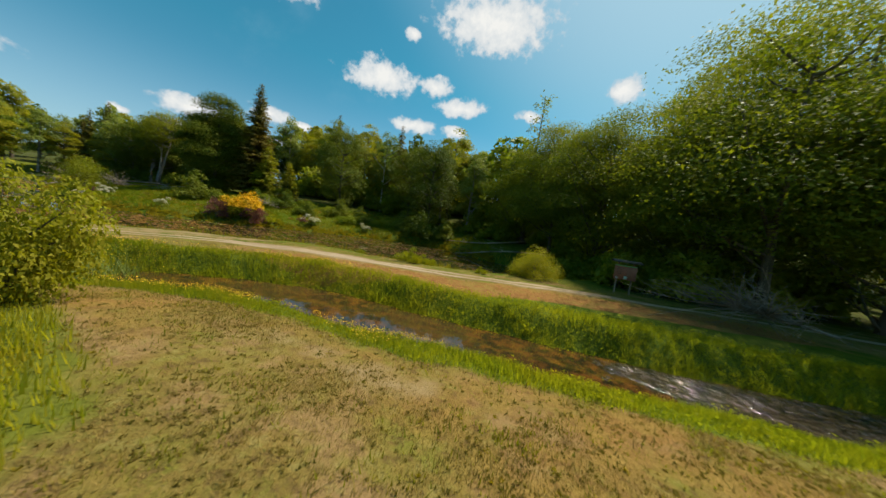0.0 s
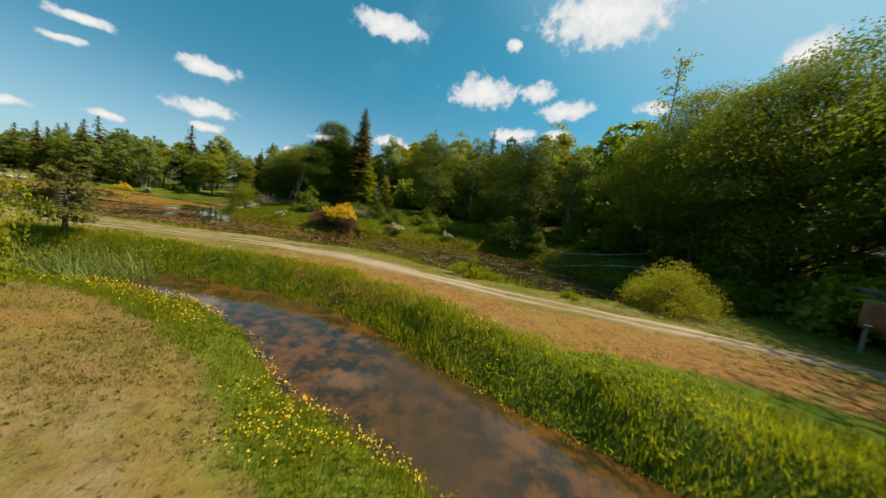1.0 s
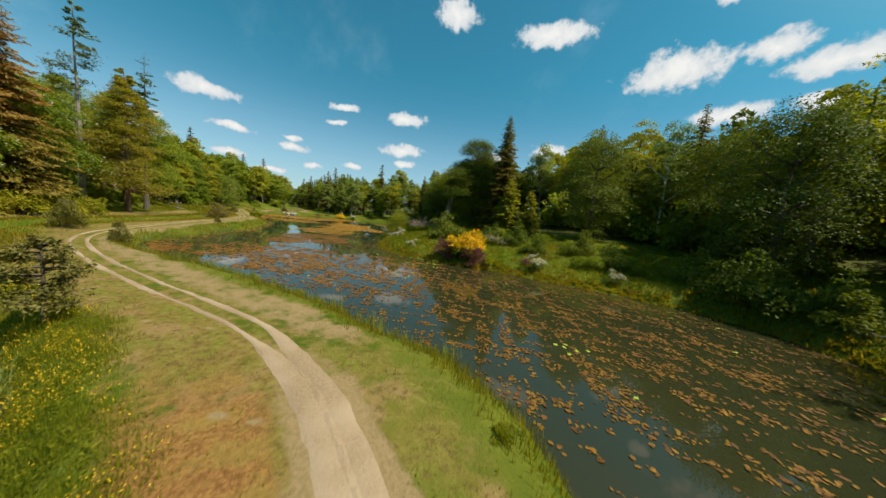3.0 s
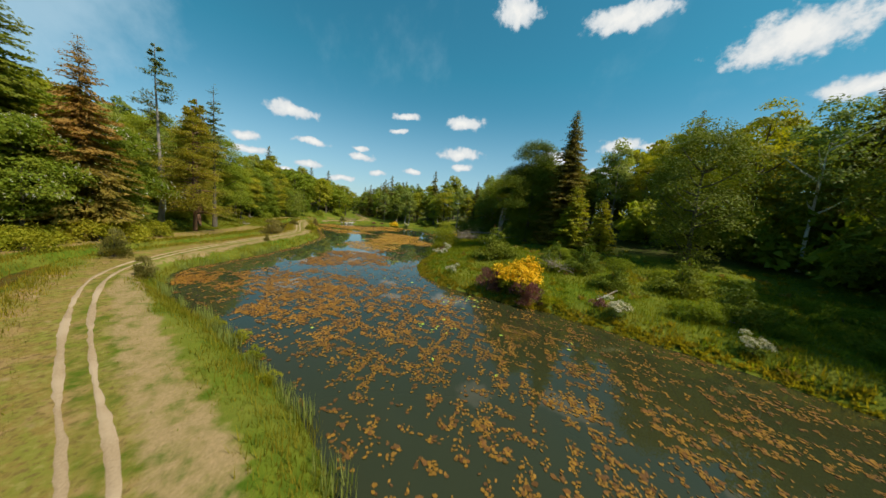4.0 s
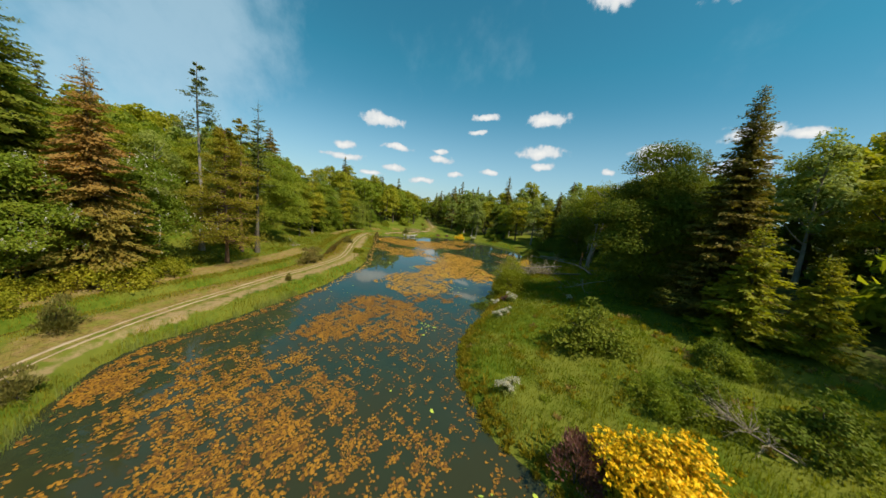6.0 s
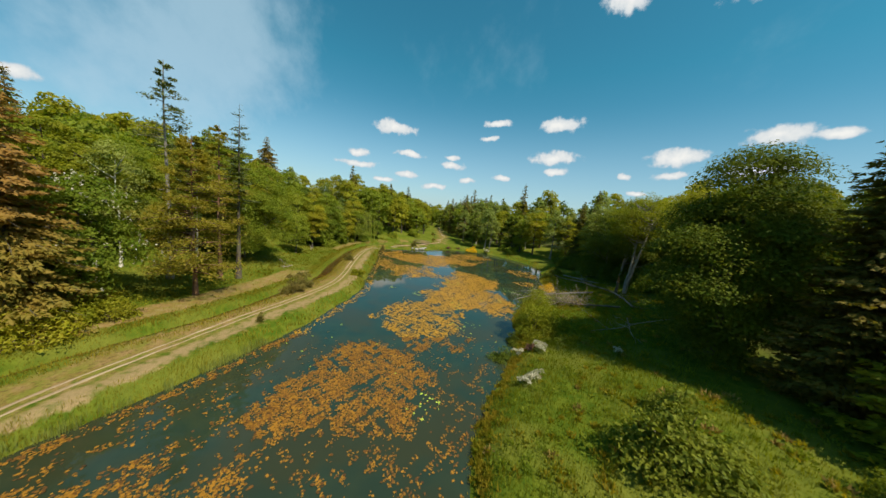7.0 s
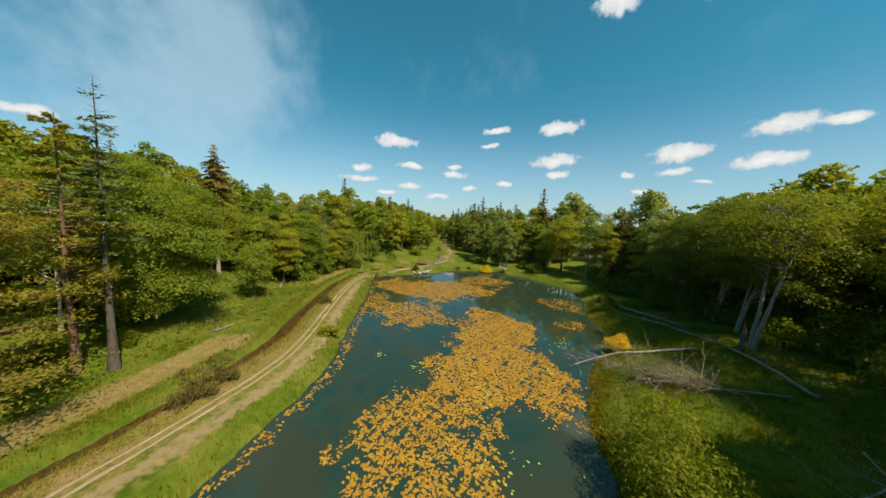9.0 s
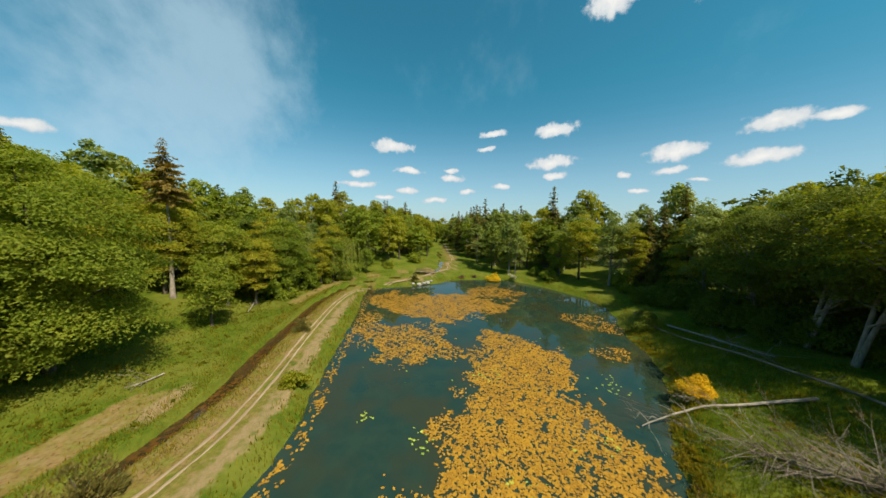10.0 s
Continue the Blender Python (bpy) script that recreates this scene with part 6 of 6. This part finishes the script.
log("fallen_tree", [(-97, 76, 0.3), (-90, 75, 0.6), (-83, 74.4, 0.9)], 0.16, 0.07, 4, "grey fallen trunk with broken branches", 22, 2.2, M_GREYBARK)
log("fallen_tree", [(-59.6, 69, 0.3), (-59.4, 62.5, 0.5), (-59, 59, 0.4), (-59.4, 55.7, 0.25)], 0.08, 0.03, 5, "forked bleached branch in the shade", 7, 2.0)
log("fallen_tree", [(-61, 62.3, 0.7), (-57.8, 59.7, 0.3), (-54.8, 57.8, 0.15)], 0.06, 0.025, 6, "forked bleached branch in the shade", 5, 1.6)
log("fallen_tree", [(-22.9, 49, 0.45), (-22.7, 47, 0.3), (-22.8, 45.8, 0.25)], 0.08, 0.05, 15, "short peeled branch in the meadow", 3, 0.8)
log("fallen_tree", [(15, 46, 0.3), (8, 44, 0.4), (2, 46.5, 0.3)], 0.16, 0.06, 7, "pale fallen trunk at the shaded water's edge", 8, 1.5)
log("fallen_tree", [(16, 36, 0.4), (10, 37.5, 0.5), (3, 42, 0.35)], 0.13, 0.05, 8, "pale fallen trunk at the shaded water's edge", 8, 1.5)
log("fallen_tree", [(-91, 8.5, 0.15), (-89.5, 8, 0.25), (-88, 7.4, 0.4)], 0.10, 0.04, 9, "small bleached branch on the slope", 10, 1.4)
log("brushwood", [(-28.5, 49.5, 0.4), (-30, 48.6, 0.8), (-31.5, 48.8, 0.9)], 0.05, 0.02, 10, "pile of dry brown brushwood", 45, 1.4, M_BRUSH)
log("fallen_tree", [(-14.8, 51.5, 0.2), (-17.5, 49.8, 0.5)], 0.08, 0.04, 11, "short broken branch in the meadow", 5, 0.8)
log("brushwood", [(17.5, 11.0, 0.5), (15.5, 12.0, 0.9), (13.8, 12.6, 1.0)], 0.06, 0.02, 12, "tangle of dry grey branches at the wood's edge", 90, 2.0, M_BRUSH)
log("fallen_tree", [(-118, 4.5, 0.2), (-114.5, 5.5, 0.3), (-111, 6.5, 0.2)], 0.12, 0.05, 13, "bleached fallen branch on the slope", 5, 1.2)
log("fallen_tree", [(-104.5, 77, 0.2), (-102.5, 75.5, 0.6), (-101, 75.5, 1.2)], 0.13, 0.05, 14, "bleached driftwood branch on the bank", 6, 1.2)


def broken_stump(x, y, h, seed):
    """The splintered foot of a storm-broken tree."""
    r = np.random.default_rng(seed)
    root = new("tree_stump")
    root.location = (x, y, height(x, y))
    s = Shape()
    tube(s, [(0, 0, -0.3), (0.03, 0, 0.5 * h), (0.1, 0.05, 0.8 * h)], [0.34, 0.25, 0.22], 9)
    part("trunk", s, M_BARK, root, smooth=True)
    for k in range(7):
        a = r.uniform(0, 2 * np.pi)
        b = np.array([0.1 + 0.13 * math.cos(a), 0.05 + 0.13 * math.sin(a), 0.7 * h])
        s = Shape()
        tube(s, [b, b + np.array([0.03 * math.cos(a), 0.03 * math.sin(a), 0.2 * h]), b + np.array([r.normal(0, 0.05), r.normal(0, 0.05), r.uniform(0.3, 0.6) * h])], [0.08, 0.055, 0.01], 5)
        part("splinter", s, M_TORN, root, "raw orange torn wood")
    tagged(root, "storm-broken stump with raw orange splinters", "stump")


broken_stump(-74.6, 72.4, 3.2, 1)


def boulder(x, y, size, seed):
    r = np.random.default_rng(seed)
    bm = bmesh.new()
    bmesh.ops.create_icosphere(bm, subdivisions=2, radius=size)
    for v in bm.verts:
        v.co *= 1 + 0.25 * noise.noise(v.co * (1.6 / size) + Vector((seed, 0, 0)))
        v.co.z *= 0.7
    me = bpy.data.meshes.new("boulder")
    bm.to_mesh(me)
    me.materials.append(M_STONE)
    ob = new("boulder", me)
    ob.matrix_basis = pose(x, y, height(x, y) + size * 0.2, 0, 0, r.uniform(0, 360))
    tagged(ob, "grey field stone at the pond's corner", "stone", "stones")


for k, (bx, by, bs) in enumerate(((-138.6, 38.2, 0.7), (-139.4, 39.6, 0.6), (-140.2, 40.8, 0.75), (-138.2, 36.4, 0.5), (-141.5, 42, 0.5))):
    boulder(bx, by, bs, k + 1)


# ---- information board ----
def info_board(x, y, turn):
    root = new("information_board")
    root.matrix_basis = pose(x, y, height(x, y), 0, 0, turn)
    for sx in (-0.45, 0.45):
        s = Shape()
        tube(s, [(sx, 0, -0.4), (sx, 0, 1.2), (sx, 0, 2.2)], [0.06, 0.06, 0.055], 8)
        part("post", s, M_WOOD, root)
    s = Shape()
    box(s, (-0.66, -0.09, 0.95), (0.66, -0.05, 1.95))
    panel = part("panel", s, M_BOARD, root, "faded brown printed panel")
    s = Shape()
    box(s, (-0.64, -0.102, 1.86), (0.64, -0.092, 1.93))
    part("heading_bar", s, M_SIGNGREEN, panel)
    s = Shape()
    box(s, (-0.06, -0.102, 1.0), (0.14, -0.092, 1.2))
    part("notice", s, M_PAPER, panel)
    s = Shape()
    box(s, (-0.55, -0.102, 1.02), (-0.38, -0.092, 1.08))
    part("notice", s, M_PAPER, panel)
    for k in range(6):
        s = Shape()
        box(s, (-0.55 + 0.02 * (k % 2), -0.1, 1.72 - 0.08 * k), (-0.12 - 0.05 * (k % 3), -0.092, 1.745 - 0.08 * k))
        part("text_bar", s, M_ROOF, panel)
    s = Shape()
    box(s, (-0.85, -0.45, 0), (0.85, 0.02, 0.04), pose(0, 0.02, 2.25, 18, 0, 0))
    box(s, (-0.85, -0.02, 0), (0.85, 0.4, 0.04), pose(0, 0.0, 2.25, -18, 0, 0))
    part("roof", s, M_ROOF, root, "dark board roof")
    tagged(root, "wooden information board with a small roof in shade", "sign")


info_board(12.9, 18.2, -18)


# ---- footbridge ----
def footbridge(x, y, turn, length=7.0, width=1.6):
    root = new("footbridge")
    root.matrix_basis = pose(x, y, 1.15, 0, 0, turn)
    for sy in (-0.55, 0.55):
        s = Shape()
        box(s, (-length / 2, sy - 0.1, -0.3), (length / 2, sy + 0.1, -0.02))
        part("beam", s, M_WOOD, root)
    plank = Shape()
    box(plank, (-0.095, -width / 2, 0), (0.095, width / 2, 0.045))
    me = plank.mesh("plank", M_WOOD)
    for k in range(int(length / 0.21)):
        ob = new("plank", me)
        ob.parent = root
        ob.location = (-length / 2 + 0.1 + 0.21 * k, 0, 0.004 * (k % 3))
    for sy in (-0.75, 0.75):
        for k in range(5):
            s = Shape()
            box(s, (-0.05, -0.05, -0.3), (0.05, 0.05, 1.05))
            p = part("post", s, M_WOOD, root)
            p.location = (-length / 2 + 0.3 + k * (length - 0.6) / 4, sy, 0)
        for z in (0.5, 1.0):
            s = Shape()
            box(s, (-length / 2, sy - 0.08 * np.sign(sy) - 0.025, z), (length / 2, sy - 0.08 * np.sign(sy) + 0.025, z + 0.1))
            part("rail", s, M_WOOD, root)
    tagged(root, "weathered wooden footbridge with rails over the stream", "bridge")


footbridge(-154.5, 41.5, 62, 7.5)
